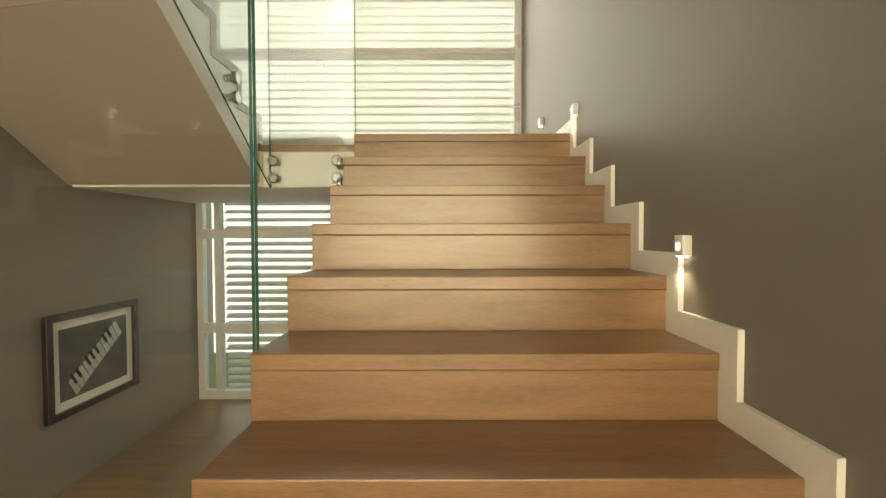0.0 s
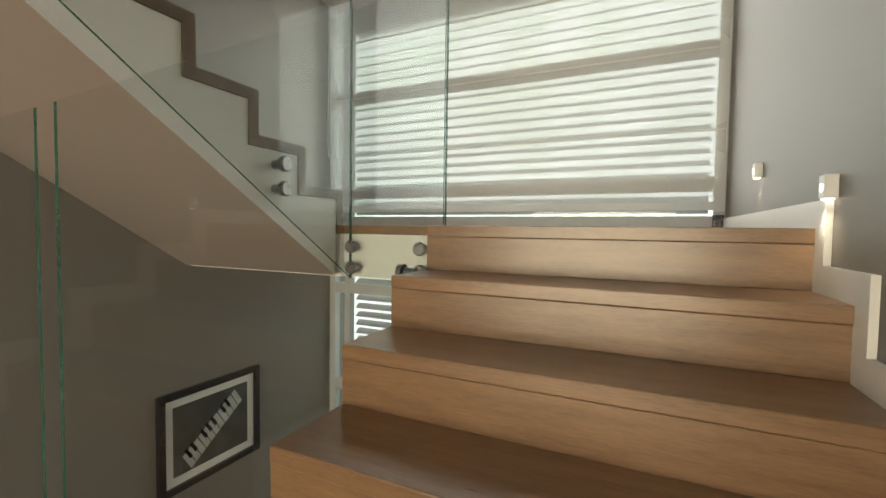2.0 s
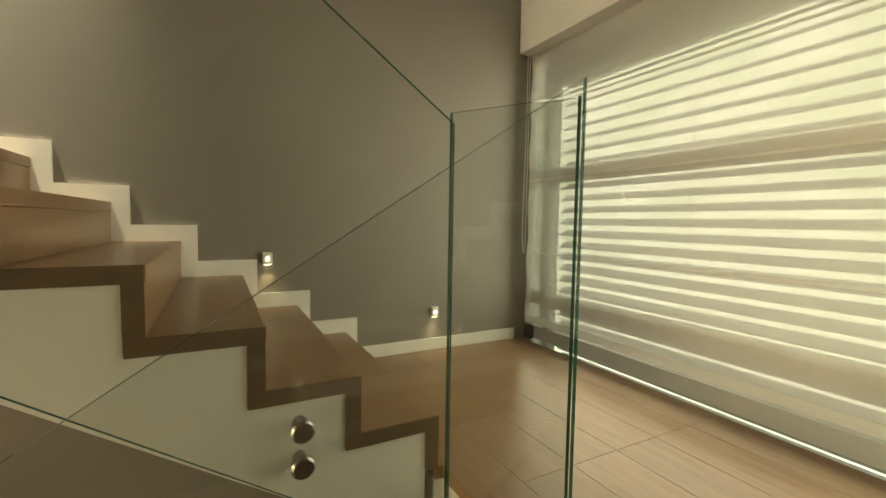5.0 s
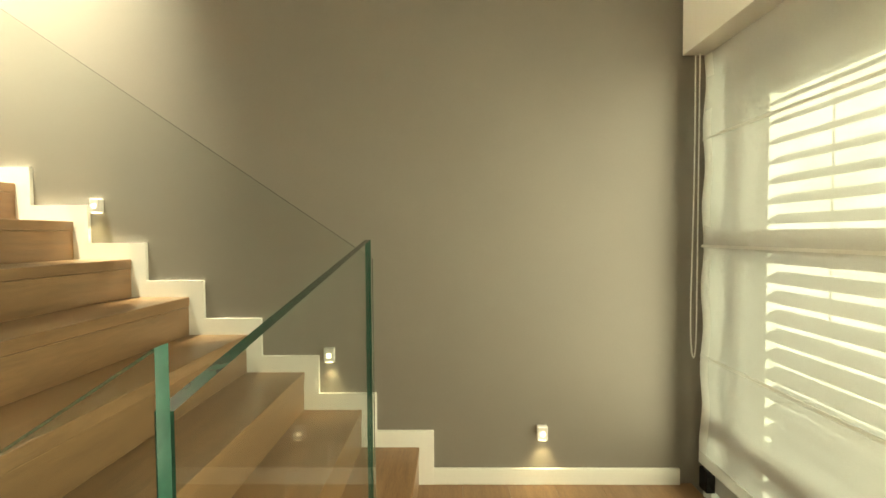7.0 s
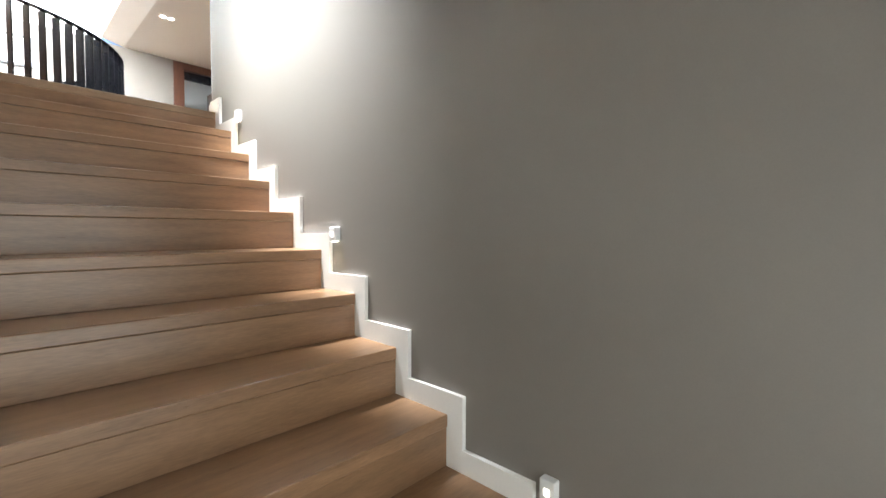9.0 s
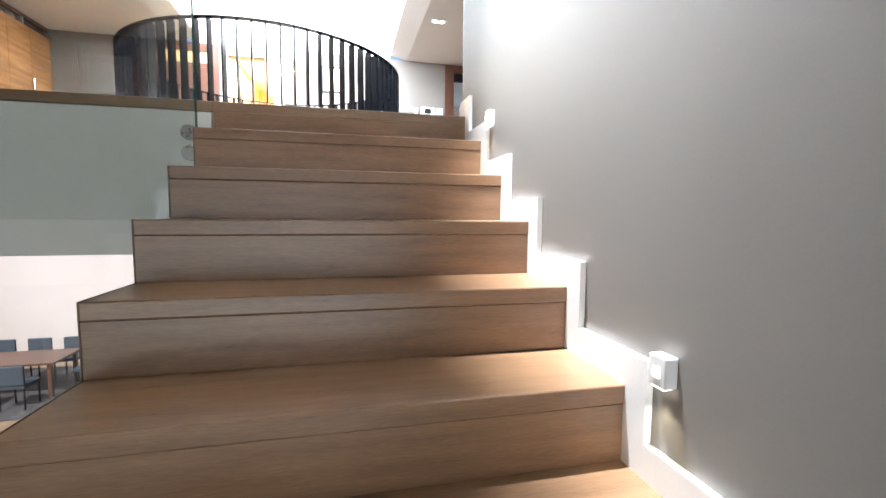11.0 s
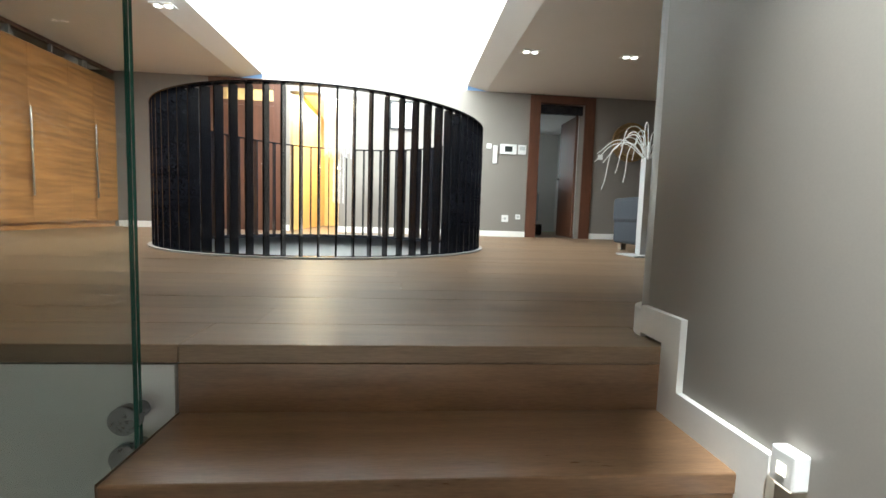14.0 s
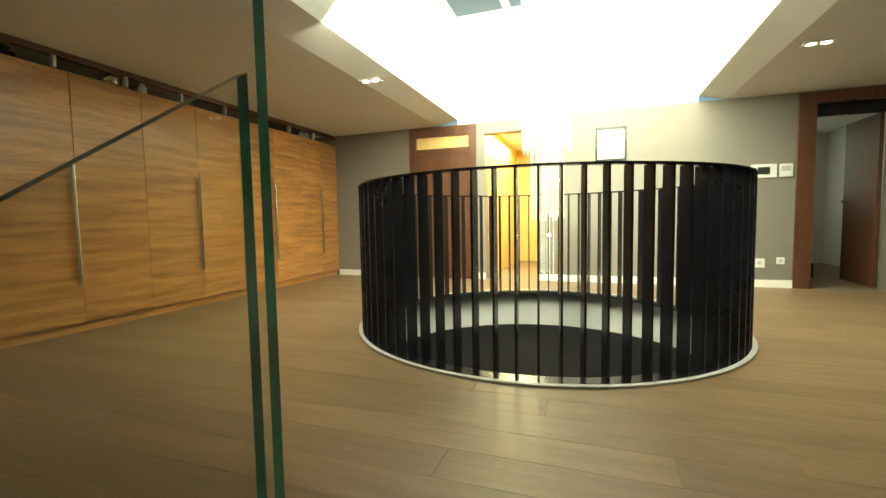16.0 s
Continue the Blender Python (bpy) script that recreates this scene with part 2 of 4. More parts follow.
def part(name, bm, material, parent, label="", smooth=False):
    ob = link(name, bm, material, smooth)
    ob.parent = parent
    if label:
        ob["label"] = label
    return ob


def thing(name, at, label, category, group="", kind=""):
    ob = new(name)
    ob.location = at
    ob.empty_display_size = 0.1
    return tagged(ob, label, category, group, kind)


def solid(name, boxes, material, label="", category="", kind="structure", bevel=0.0):
    bm = bmesh.new()
    for b in boxes:
        box(bm, *b, bevel=bevel)
    return tagged(link(name, bm, material), label, category, kind=kind)


def child_boxes(name, boxes, material, parent, bevel=0.0, label=""):
    bm = bmesh.new()
    for b in boxes:
        box(bm, *b, bevel=bevel)
    return part(name, bm, material, parent, label)


# ---- plan ----
D, H = 0.27, 0.18
XL, XI, XW = -1.255, -1.9, -3.11
Z, ZC, ZL = 12 * H - 0.012, 4.405, -12 * H
Y2 = 0.27
YTOP = Y2 - 11 * D
YWIN = 1.62
YF = -8.43
XCAB = 1.85
CX, CY, CR = -1.66, -6.07, 1.5

# ---- setting ----
solid("wall_east", [(0, -2.9, ZL, 0.25, 1.9, ZC)], M_WALL, "taupe painted stair wall", "wall")
bm = bmesh.new()
box(bm, XW - 0.25, -2.8, ZL, XW, 1.9, ZC)
cyl(bm, (XW - 0.125, -2.8, (ZL + ZC) / 2), 0.125, 0.125, ZC - ZL, seg=40)
ww = link("wall_west", bm, M_WALL)
for p in ww.data.polygons:
    p.use_smooth = abs(p.normal.z) < 0.1 and p.area < 0.2
tagged(ww, "taupe painted stair wall with rounded end", "wall", kind="structure")
solid("wall_window_head", [(XW, 1.5, 2.0, 0, 1.9, ZC)], M_WHITE, "white bulkhead above the stair window", "bulkhead")
solid("wall_north_return", [(-8.25, 1.65, ZL, XW - 0.25, 1.9, ZC), (0.25, 1.65, ZL, 7.25, 1.9, ZC)], M_WHITE, "white painted wall", "wall")
# the far wall with its two door openings and the corridor opening
DX0, DX1 = -5.2, -4.48
CO0, CO1 = -1.36, -0.62
solid("wall_south", [(-8.25, YF - 0.2, Z - 0.4, DX0, YF, ZC), (DX1, YF - 0.2, Z - 0.4, CO0, YF, ZC), (DX0, YF - 0.2, Z + 2.12, DX1, YF, ZC),
                     (CO1, YF - 0.2, Z - 0.4, 2.45, YF, ZC), (CO0, YF - 0.2, Z + 2.1, CO1, YF, ZC),
                     (DX0, YF - 0.2, Z - 0.4, DX1, YF, Z - 0.01), (CO0, YF - 0.2, Z - 0.4, CO1, YF, Z - 0.01)], M_WALL, "taupe painted hall wall", "wall")
solid("wall_dark_panel", [(-8.0, YF, Z, -6.45, YF + 0.03, ZC)], M_DARKWOOD, "dark wood wall panelling", "panelling")
solid("wall_hall_east", [(2.45, YF - 0.2, Z - 0.7, 2.6, -2.55, ZC), (0.25, -2.7, Z - 0.7, 2.45, -2.55, ZC)], M_WHITE, "white wall behind the cabinets", "wall")
solid("wall_hall_west", [(-8.25, YF - 0.2, ZL, -8.0, 1.65, ZC)], M_WALL_DARK, "brown painted wall", "wall")
solid("wall_lower", [(-8.0, -13.2, ZL, 7.0, -13.0, Z - 0.7), (7.0, -13.2, ZL, 7.2, 1.65, Z - 0.3), (-8.25, -13.2, ZL, -8.0, YF - 0.2, Z - 0.7)], M_PINK, "pale plaster wall of the lower room", "wall")
solid("floor_lower", [(-8, -13, ZL - 0.2, 7, 1.65, ZL)], M_PLANK, "oak floor of the lower room", "floor")


def slab_with_hole(name, x0, y0, x1, y1, z0, z1, r, material, label):
    bm = bmesh.new()
    rect = [bm.verts.new((x, y, z1)) for x, y in ((x0, y0), (x1, y0), (x1, y1), (x0, y1))]
    ring = [bm.verts.new((CX + r * math.cos(a), CY + r * math.sin(a), z1)) for a in (2 * math.pi * i / 96 for i in range(96))]
    es = [bm.edges.new((v[i], v[(i + 1) % len(v)])) for v in (rect, ring) for i in range(len(v))]
    fs = bmesh.ops.triangle_fill(bm, edges=es, use_beauty=True)["geom"]
    fs = [f for f in fs if isinstance(f, bmesh.types.BMFace)]
    ex = bmesh.ops.extrude_face_region(bm, geom=fs)
    for v in ex["geom"]:
        if isinstance(v, bmesh.types.BMVert):
            v.co.z = z0
    bmesh.ops.recalc_face_normals(bm, faces=bm.faces[:])
    return tagged(link(name, bm, material), label, "slab", kind="structure")


slab_with_hole("hall_slab", -8.0, YF, 2.45, YTOP - 0.03, Z - 0.7, Z - 0.022, CR, M_WHITE, "white floor slab with round opening")
solid("slab_side", [(-8.0, YTOP - 0.03, Z - 0.7, XW - 0.25, 1.65, Z)], M_PLANK, "oak floor of the side room", "floor")
# ceiling with the skylight well
SX0, SX1, SY0, SY1 = -3.3, -0.22, YF, -3.9
bm = bmesh.new()
for b in ((-8.0, YF, ZC, SX0 - 0.3, 1.65, ZC + 0.2), (SX1 + 0.3, YF, ZC, 2.45, 1.65, ZC + 0.2), (SX0 - 0.3, SY1 + 0.3, ZC, SX1 + 0.3, 1.65, ZC + 0.2)):
    box(bm, *b)
prism(bm, [(SX0 - 0.3, ZC), (SX0, ZC + 0.07), (SX0, ZC + 0.2), (SX0 - 0.3, ZC + 0.2)], "y", SY0, SY1 + 0.3)
prism(bm, [(SX1 + 0.3, ZC), (SX1, ZC + 0.07), (SX1, ZC + 0.2), (SX1 + 0.3, ZC + 0.2)], "y", SY0, SY1 + 0.3)
prism(bm, [(SY1 + 0.3, ZC), (SY1, ZC + 0.07), (SY1, ZC + 0.2), (SY1 + 0.3, ZC + 0.2)], "x", SX0, SX1)
tagged(link("ceiling", bm, M_CEIL), "white ceiling round a skylight well", "ceiling", kind="structure")
WELL = [(SX0 - 0.15, SY0 - 0.15, ZC + 0.2, SX0, SY1 + 0.15, ZC + 1.5), (SX1, SY0 - 0.15, ZC + 0.2, SX1 + 0.15, SY1 + 0.15, ZC + 1.5),
                        (SX0, SY1, ZC + 0.2, SX1, SY1 + 0.15, ZC + 1.5), (SX0, SY0 - 0.15, ZC, SX1, SY0, ZC + 1.5)]
for b in WELL:
    solid("skylight_well", [b], M_WHITE, "white wall of the skylight well", "skylight well")
sk = thing("skylight", (CX, CY, ZC + 1.5), "skylight of four panes in slim grey frames", "skylight", kind="structure")
for i in range(5):
    x = SX0 + (SX1 - SX0) * i / 4
    child_boxes("glazing_bar", [(x - 0.03, SY0, ZC + 1.38, x + 0.03, SY1, ZC + 1.5)], M_FRAME, sk)
for y in (SY0 + 0.03, SY0 + 1.5, SY0 + 3.0, SY1 - 0.03):
    child_boxes("cross_bar", [(SX0, y - 0.03, ZC + 1.39, SX1, y + 0.03, ZC + 1.49)], M_FRAME, sk)
for i in range(4):
    x = SX0 + (SX1 - SX0) * i / 4
    p = child_boxes("pane", [(x + 0.03, SY0 + 0.06, ZC + 1.44, x + 0.77, SY1 - 0.06, ZC + 1.45)], M_PANE, sk)
    p.visible_shadow = False
for o in sk.children:
    o.matrix_parent_inverse = Matrix.Translation(sk.location).inverted()
for x0, x1 in ((-2.35, -1.85), (-3.2, -2.45)):
    v = thing("air_vent", (x0, YF, 5.3), "white slotted air vent in the skylight wall", "vent", "vents of the skylight well")
    child_boxes("frame", [(0, 0, 0, x1 - x0, 0.008, 0.09)], M_WHITE, v)
    for k in range(3):
        child_boxes("slot", [(0.02, 0.008, 0.018 + k * 0.024, x1 - x0 - 0.02, 0.011, 0.026 + k * 0.024)], M_FRAME, v)
# rooms behind the openings
solid("corridor_lining", [(CO0 - 0.1, -11.2, Z, CO0, YF - 0.2, ZC), (CO1, -11.2, Z, CO1 + 0.1, YF - 0.2, ZC), (CO0 - 0.1, -11.3, Z, CO1 + 0.1, -11.2, ZC)], M_YELLOW, "honey-coloured wood lining of a corridor", "panelling")
solid("corridor_floor", [(CO0 - 0.1, -11.2, Z - 0.2, CO1 + 0.1, YF - 0.2, Z - 0.01)], M_PLANK, "oak corridor floor", "floor")
solid("corridor_ceiling", [(CO0 - 0.1, -11.2, ZC, CO1 + 0.1, YF - 0.2, ZC + 0.1)], M_CEIL, "white corridor ceiling", "ceiling")
solid("back_room_walls", [(-6.0, -11.6, Z, -5.9, YF - 0.2, ZC), (-4.1, -11.6, Z, -4.0, YF - 0.2, ZC), (-6.0, -11.7, Z, -4.95, -11.6, ZC), (-4.55, -11.7, Z, -4.0, -11.6, ZC),
                          (-4.95, -11.7, Z, -4.55, -11.6, Z + 1.0), (-4.95, -11.7, Z + 2.2, -4.55, -11.6, ZC)], M_WHITE, "pale walls of a back room", "wall")
solid("back_room_floor", [(-6, -11.6, Z - 0.2, -4, YF - 0.2, Z - 0.01)], M_PLANK, "oak back room floor", "floor")
solid("back_room_ceiling", [(-6, -11.6, ZC, -4, YF - 0.2, ZC + 0.1)], M_CEIL, "white back room ceiling", "ceiling")
bm = bmesh.new()
box(bm, -14, 4.4, ZL - 0.3, 14, 4.5, 7.5)
tagged(link("backdrop", bm, bk), "bright garden seen past the blinds", "backdrop", kind="structure")
solid("ground", [(-300, 1.9, ZL - 0.5, 300, 300, ZL - 0.3), (-300, -300, ZL - 0.9, 300, 1.9, ZL - 0.7)], M_GRASS, "lawn outside the window", "ground")

# ---- stairs ----


def flight(name, n, x0, x1, y0, z0, sign, label, landing):
    """Steps from the floor z0; the first riser stands at y0; sign is the way up along y."""
    st = thing(name, (0, 0, 0), label, "staircase")
    tb, rb = bmesh.new(), bmesh.new()
    box(tb, 0, -0.004 * sign, -0.045, x1 - x0, (D + 0.048) * sign, 0, bevel=0.004)
    box(rb, 0, 0, 0, x1 - x0, 0.045 * sign, H - 0.0465, bevel=0.0015)
    tm, rm = bpy.data.meshes.new("tread"), bpy.data.meshes.new("riser")
    for m, b in ((tm, tb), (rm, rb)):
        b.to_mesh(m)
        b.free()
        m.materials.append(M_TREAD)
    for i in range(n):
        r = new("riser", rm)
        r.location = (x0, y0 + sign * i * D, z0 + i * H + 0.0005)
        r.parent = st
        if landing and i == n - 1:
            r.scale.z = 0.91
        if i < n - 1:
            t = new("tread", tm)
            t.location = (x0, y0 + sign * i * D, z0 + (i + 1) * H)
            t.parent = st
    # the carriage under the steps
    bm = bmesh.new()
    pts = []
    for i in range(n):
        y = y0 + sign * (i * D + 0.047)
        pts += [(y, z0 + i * H - (0.047 if i else 0)), (y, z0 + (i + 1) * H - 0.047)]
    if landing:
        pts[0] = (y0 + sign * 0.047, z0 - 0.26)
        pts += [(y0 + sign * ((n - 1) * D + 0.06), z0 + n * H - 0.44)]
    else:
        pts += [(y0 + sign * ((n - 1) * D + 0.047), z0 + n * H - 0.27), (y0 + sign * 0.5, z0)]
    fs = prism(bm, pts, "x", x0 + 0.004, x1 - 0.004)
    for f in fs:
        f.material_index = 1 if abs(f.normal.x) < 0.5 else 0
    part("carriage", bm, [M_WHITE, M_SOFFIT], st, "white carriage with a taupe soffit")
    # end grain along the upper flight's open side, its backlit darkness put into the colour
    if landing:
        eb = bmesh.new()
        prism(eb, [(0, -H + 0.0005), (sign * 0.047, -H + 0.0005), (sign * 0.047, -0.046), (sign * (D + 0.045), -0.046), (sign * (D + 0.045), 0), (0, 0)], "x", 0.0005, 0.004)
        em = bpy.data.meshes.new("end_shade")
        eb.to_mesh(em)
        eb.free()
        em.materials.append(M_OAKSHADE)
        for i in range(n - 1):
            e = new("end_shade", em)
            e.location = (x1, y0 + sign * i * D, z0 + (i + 1) * H)
            e.parent = st
    return st


def skirting(name, x, thick, n, y0, z0, sign, ends):
    """The stepped white band beside the steps."""
    top, low = [], []
    up, back = 0.077, 0.072
    for i in range(n):
        y = y0 + sign * i * D
        low += [(y, z0 + i * H), (y, z0 + (i + 1) * H)]
        top += [(y - sign * back, z0 + i * H + up), (y - sign * back, z0 + (i + 1) * H + up)]
    low.append((y0 + sign * ((n - 1) * D + ends), z0 + n * H))
    top.append((y0 + sign * ((n - 1) * D + ends), z0 + n * H + up))
    top[0] = (y0 - sign * back, z0)
    bm = bmesh.new()
    a = [[bm.verts.new((xx, *p)) for p in pts] for xx in (x, x + thick) for pts in (low, top)]
    k = len(low)
    for i in range(k - 1):
        for u, v in ((a[0], a[1]), (a[2], a[3]), (a[1], a[3])):
            bm.faces.new((u[i], u[i + 1], v[i + 1], v[i]))
    bm.faces.new((a[0][0], a[1][0], a[3][0], a[2][0]))
    bm.faces.new((a[0][-1], a[1][-1], a[3][-1], a[2][-1]))
    bmesh.ops.recalc_face_normals(bm, faces=bm.faces[:])
    return tagged(link(name, bm, M_SKIRT), "white stepped skirting board along the stairs", "skirting", kind="structure")


flight("lower_flight", 12, XL, -0.002, -11 * D, ZL, 1, "oak-clad straight stair flight up to the landing", False)
flight("upper_flight", 12, XW + 0.002, XI, Y2, 0, -1, "oak-clad straight stair flight up to the hall", True)
skirting("baseboard_lower_flight", -0.018, 0.017, 12, -11 * D, ZL, 1, 1.56)
skirting("baseboard_upper_flight", XW + 0.001, 0.017, 12, Y2, 0, -1, 0.1)
# white nosing line at the open side: end grain of treads
land = thing("landing", (0, 0, 0), "oak landing with a white edge below the window", "landing", kind="structure")
child_boxes("slab", [(XW + 0.002, 0.262, -0.27, XI, 1.56, -0.045), (XI, 0.29, -0.27, XL, 1.56, -0.045), (XL, 0.05, -0.27, -0.002, 1.56, -0.045)], [M_WHITE], land)
for i, (a, b) in enumerate(((XW + 0.002, -1.7), (-1.699, -0.002))):
    for k in range(1, 6):
        child_boxes("board", [(a, 0.26 + k * 0.217, -0.045, b, 0.26 + (k + 1) * 0.217 - 0.001, 0)], M_TREAD, land, bevel=0.0012)
for a, b, y in ((XW + 0.002, XI, 0.26), (XI + 0.001, XL - 0.001, 0.288), (XL, -0.002, 0.26)):
    child_boxes("board", [(a, y, -0.045, b, 0.476, 0)], M_TREAD, land, bevel=0.0012)
child_boxes("board", [(XL, -0.004, -0.045, -0.002, 0.259, 0)], M_TREAD, land, bevel=0.003)
bm = bmesh.new()
box(bm, XW + 0.001, Y2 + 0.072, 0, XW + 0.018, 1.5, 0.075, bevel=0.002)
tagged(link("baseboard_landing", bm, M_SKIRT), "white skirting board on the landing", "skirting", kind="structure")
# hall edge
fa = thing("hall_edge", (0, 0, 0), "white edge panel of the hall floor beside the stair opening", "floor edge", kind="structure")
child_boxes("panel", [(XI + 0.01, YTOP - 0.029, Z - 0.69, -0.002, YTOP - 0.004, Z - 0.05)], M_WHITE, fa)
child_boxes("edge_board", [(XI, YTOP - 0.2, Z - 0.045, 2.44, YTOP, Z)], M_PLANK, fa, bevel=0.003)
child_boxes("edge_board", [(XW, YTOP - 0.2, Z - 0.045, XI - 0.001, YTOP, Z)], M_PLANK, fa, bevel=0.003)
child_boxes("edge_board", [(XW - 0.25, YTOP - 0.2, Z - 0.02, XW - 0.001, YTOP - 0.03, Z)], M_PLANK, fa)

# ---- step lights ----


def step_light(x, y, z, side):
    t = thing("step_light", (x, y, z), "small square white step light glowing on the wall", "wall light", "step lights on the stair walls")
    child_boxes("body", [(0, -0.024, -0.032, side * 0.03, 0.024, 0.032)], M_PLASTIC, t, bevel=0.004)
    child_boxes("lens", [(side * 0.029, -0.008, -0.012, side * 0.032, 0.008, 0.008)], M_LAMP, t)
    child_boxes("slot", [(side * 0.006, -0.016, -0.035, side * 0.026, 0.016, -0.0325)], M_LAMP, t)
    l = new("step_light_beam", bpy.data.lights.new("step_light_beam", "SPOT"))
    l.data.energy, l.data.color, l.data.spot_size, l.data.spot_blend = 0.5, (1.0, 0.86, 0.6), radians(110), 0.8
    l.data.shadow_soft_size = 0.012
    l.matrix_world = look((x + side * 0.03, y, z - 0.06), (x + side * 0.02, y, z - 1))


for i in range(4):
    step_light(XW, (0.854, -0.147, -1.236, -2.319)[i], (0.25, 0.623, 1.333, 2.058)[i], 1)
for y, z in ((0.77, 0.26), (-0.045, 0.11), (-1.14, -0.62), (-2.23, -1.35)):
    step_light(0, y - 0.03, z, -1)

# ---- glass balustrades ----


def sheet(name, pts, axis, at, thick, parent):
    bm = bmesh.new()
    fs = prism(bm, pts, axis, at, at + thick)
    for f in fs:
        n = f.normal
        f.material_index = 0 if abs(n.x if axis == "x" else n.y) > 0.5 else 1
    o = part(name, bm, [M_GLASS, M_EDGE], parent)
    o.visible_shadow = False
    return o


def bolt(x, y, z, axis, parent, side):
    bm = bmesh.new()
    d = Vector((side, 0, 0)) if axis == "x" else Vector((0, side, 0))
    cyl(bm, Vector((x, y, z)) + d * 0.02, 0.02, 0.02, 0.045, axis, 20)
    cyl(bm, Vector((x, y, z)) + d * 0.056, 0.033, 0.033, 0.016, axis, 24)
    cyl(bm, Vector((x, y, z)) + d * 0.067, 0.033, 0.027, 0.006, axis, 24)
    part("bolt", bm, M_BOLT, parent, "round steel bolt", smooth=False)


def top1(y):
    return 1.09 + (y - 0.22) * 0.65


def top2(y):
    return 1.165 + (0.25 - y) * 0.685


g1 = thing("glass_balustrade", (0, 0, 0), "clear frameless glass balustrade with green edges beside the lower flight", "balustrade", "glass balustrades")
for a, b in ((-2.95, -1.215), (-1.19, 0.282)):
    sheet("pane", [(a, top1(a) - 1.42), (b, top1(b) - 1.42), (b, top1(b)), (a, top1(a))], "x", XL - 0.055, 0.01, g1)
for y in (-0.1,):
    for k in (0, 0.11):
        bolt(XL, y, y * 0.667 - 0.12 - k, "x", g1, -1)
g2 = thing("glass_balustrade", (0, 0, 0), "clear frameless glass balustrade with green edges beside the upper flight", "balustrade", "glass balustrades")
for a, b in ((0.285, -1.2), (-1.215, -2.62)):
    sheet("pane", [(a, top2(a) - 1.42), (b, top2(b) - 1.42), (b, top2(b)), (a, top2(a))], "x", XI + 0.042, 0.01, g2)
for y in (-0.182, -1.0, -1.45, -2.4):
    for k in (0, 0.103):
        bolt(XI, y, (0.27 - y) * 0.667 - 0.05 - k, "x", g2, 1)
g3 = thing("glass_balustrade", (0, 0, 0), "clear glass balustrade panel across the gap of the landing", "balustrade", "glass balustrades")
sheet("pane", [(XI + 0.045, -0.28), (XL - 0.058, -0.28), (XL - 0.058, 1.095), (XI + 0.045, 1.175)], "y", 0.272, 0.01, g3)
for x in (XI + 0.085, XL - 0.16):
    for z in (-0.11, -0.218):
        bolt(x, 0.29, z, "y", g3, -1)
g4 = thing("glass_balustrade", (0, 0, 0), "clear full-height glass screen along the hall floor edge", "glass screen", "glass balustrades")
sheet("pane", [(XI + 0.055, Z - 0.54), (-0.95, Z - 0.54), (-0.95, ZC - 0.01), (XI + 0.055, ZC - 0.01)], "y", YTOP + 0.045, 0.012, g4)
sheet("pane", [(-0.93, Z - 0.54), (-0.02, Z - 0.54), (-0.02, ZC - 0.01), (-0.93, ZC - 0.01)], "y", YTOP + 0.045, 0.012, g4)
for x in (XI + 0.085, -1.05, -0.8, -0.15):
    for z in (Z - 0.155, Z - 0.245):
        bolt(x, YTOP - 0.005, z, "y", g4, 1)

# ---- window ----
win = thing("window_1", (0, 0, 0), "tall stair window with grey frame", "window", kind="structure")
for x in (XW + 0.03, XW + 0.2, -0.03):
    child_boxes("mullion", [(x - 0.03, YWIN, ZL, x + 0.03, YWIN + 0.07, 2.0)], M_FRAME, win)
for z in (ZL + 0.04, -1.47, -0.56, 0.05, 0.3, 1.15, 1.97):
    child_boxes("transom", [(XW + 0.06, YWIN + 0.003, z - 0.045, -0.06, YWIN + 0.067, z + 0.045)], M_FRAME, win)
p = child_boxes("pane", [(XW + 0.06, YWIN + 0.03, ZL, -0.06, YWIN + 0.038, 2.0)], M_PANE, win)
p.visible_shadow = False
vb = thing("venetian_blind", (0, 0, 0), "wide aluminium venetian blind with open slats outside the window", "blind")
sb = bmesh.new()
prism(sb, [(-0.032, -0.02), (0.0, 0.003), (0.032, 0.02), (0.032, 0.023), (0.0, 0.007), (-0.032, -0.017)], "x", XW + 0.22, -0.08)
sme = bpy.data.meshes.new("slat")
sb.to_mesh(sme)
sb.free()
sme.materials.append(M_SLAT)
for k in range(49):
    s = new("slat", sme)
    s.location = (0, YWIN + 0.13, ZL + 0.08 + k * 0.079)
    s.parent = vb
child_boxes("head_box", [(XW + 0.2, YWIN + 0.09, 1.76, -0.06, YWIN + 0.19, 2.0)], M_FRAME, vb, bevel=0.004, label="grey aluminium head box")
for x in (XW + 0.5, -2.0, -1.2, -0.4):
    child_boxes("ladder_cord", [(x, YWIN + 0.128, ZL + 0.05, x + 0.004, YWIN + 0.132, 1.76)], M_SLAT, vb)

rb = thing("roman_blind", (0, 0, 0), "sheer off-white roman blind lowered in front of the window", "blind")
bm = bmesh.new()
NX, NZ = 60, 36
BX0, BX1, BZ0, BZ1 = XW + 0.05, -0.02, 0.13, 1.99
grid = [[bm.verts.new((BX0 + (BX1 - BX0) * i / NX, 1.585 + 0.006 * math.sin(i * 0.9) * (1 - j / NZ) + 0.01 * math.sin(j * 0.55), BZ0 + (BZ1 - BZ0) * j / NZ)) for j in range(NZ + 1)] for i in range(NX + 1)]
for i in range(NX):
    for j in range(NZ):
        bm.faces.new((grid[i][j], grid[i + 1][j], grid[i + 1][j + 1], grid[i][j + 1]))
part("fabric", bm, M_BLIND, rb, "sheer woven fabric", smooth=True)
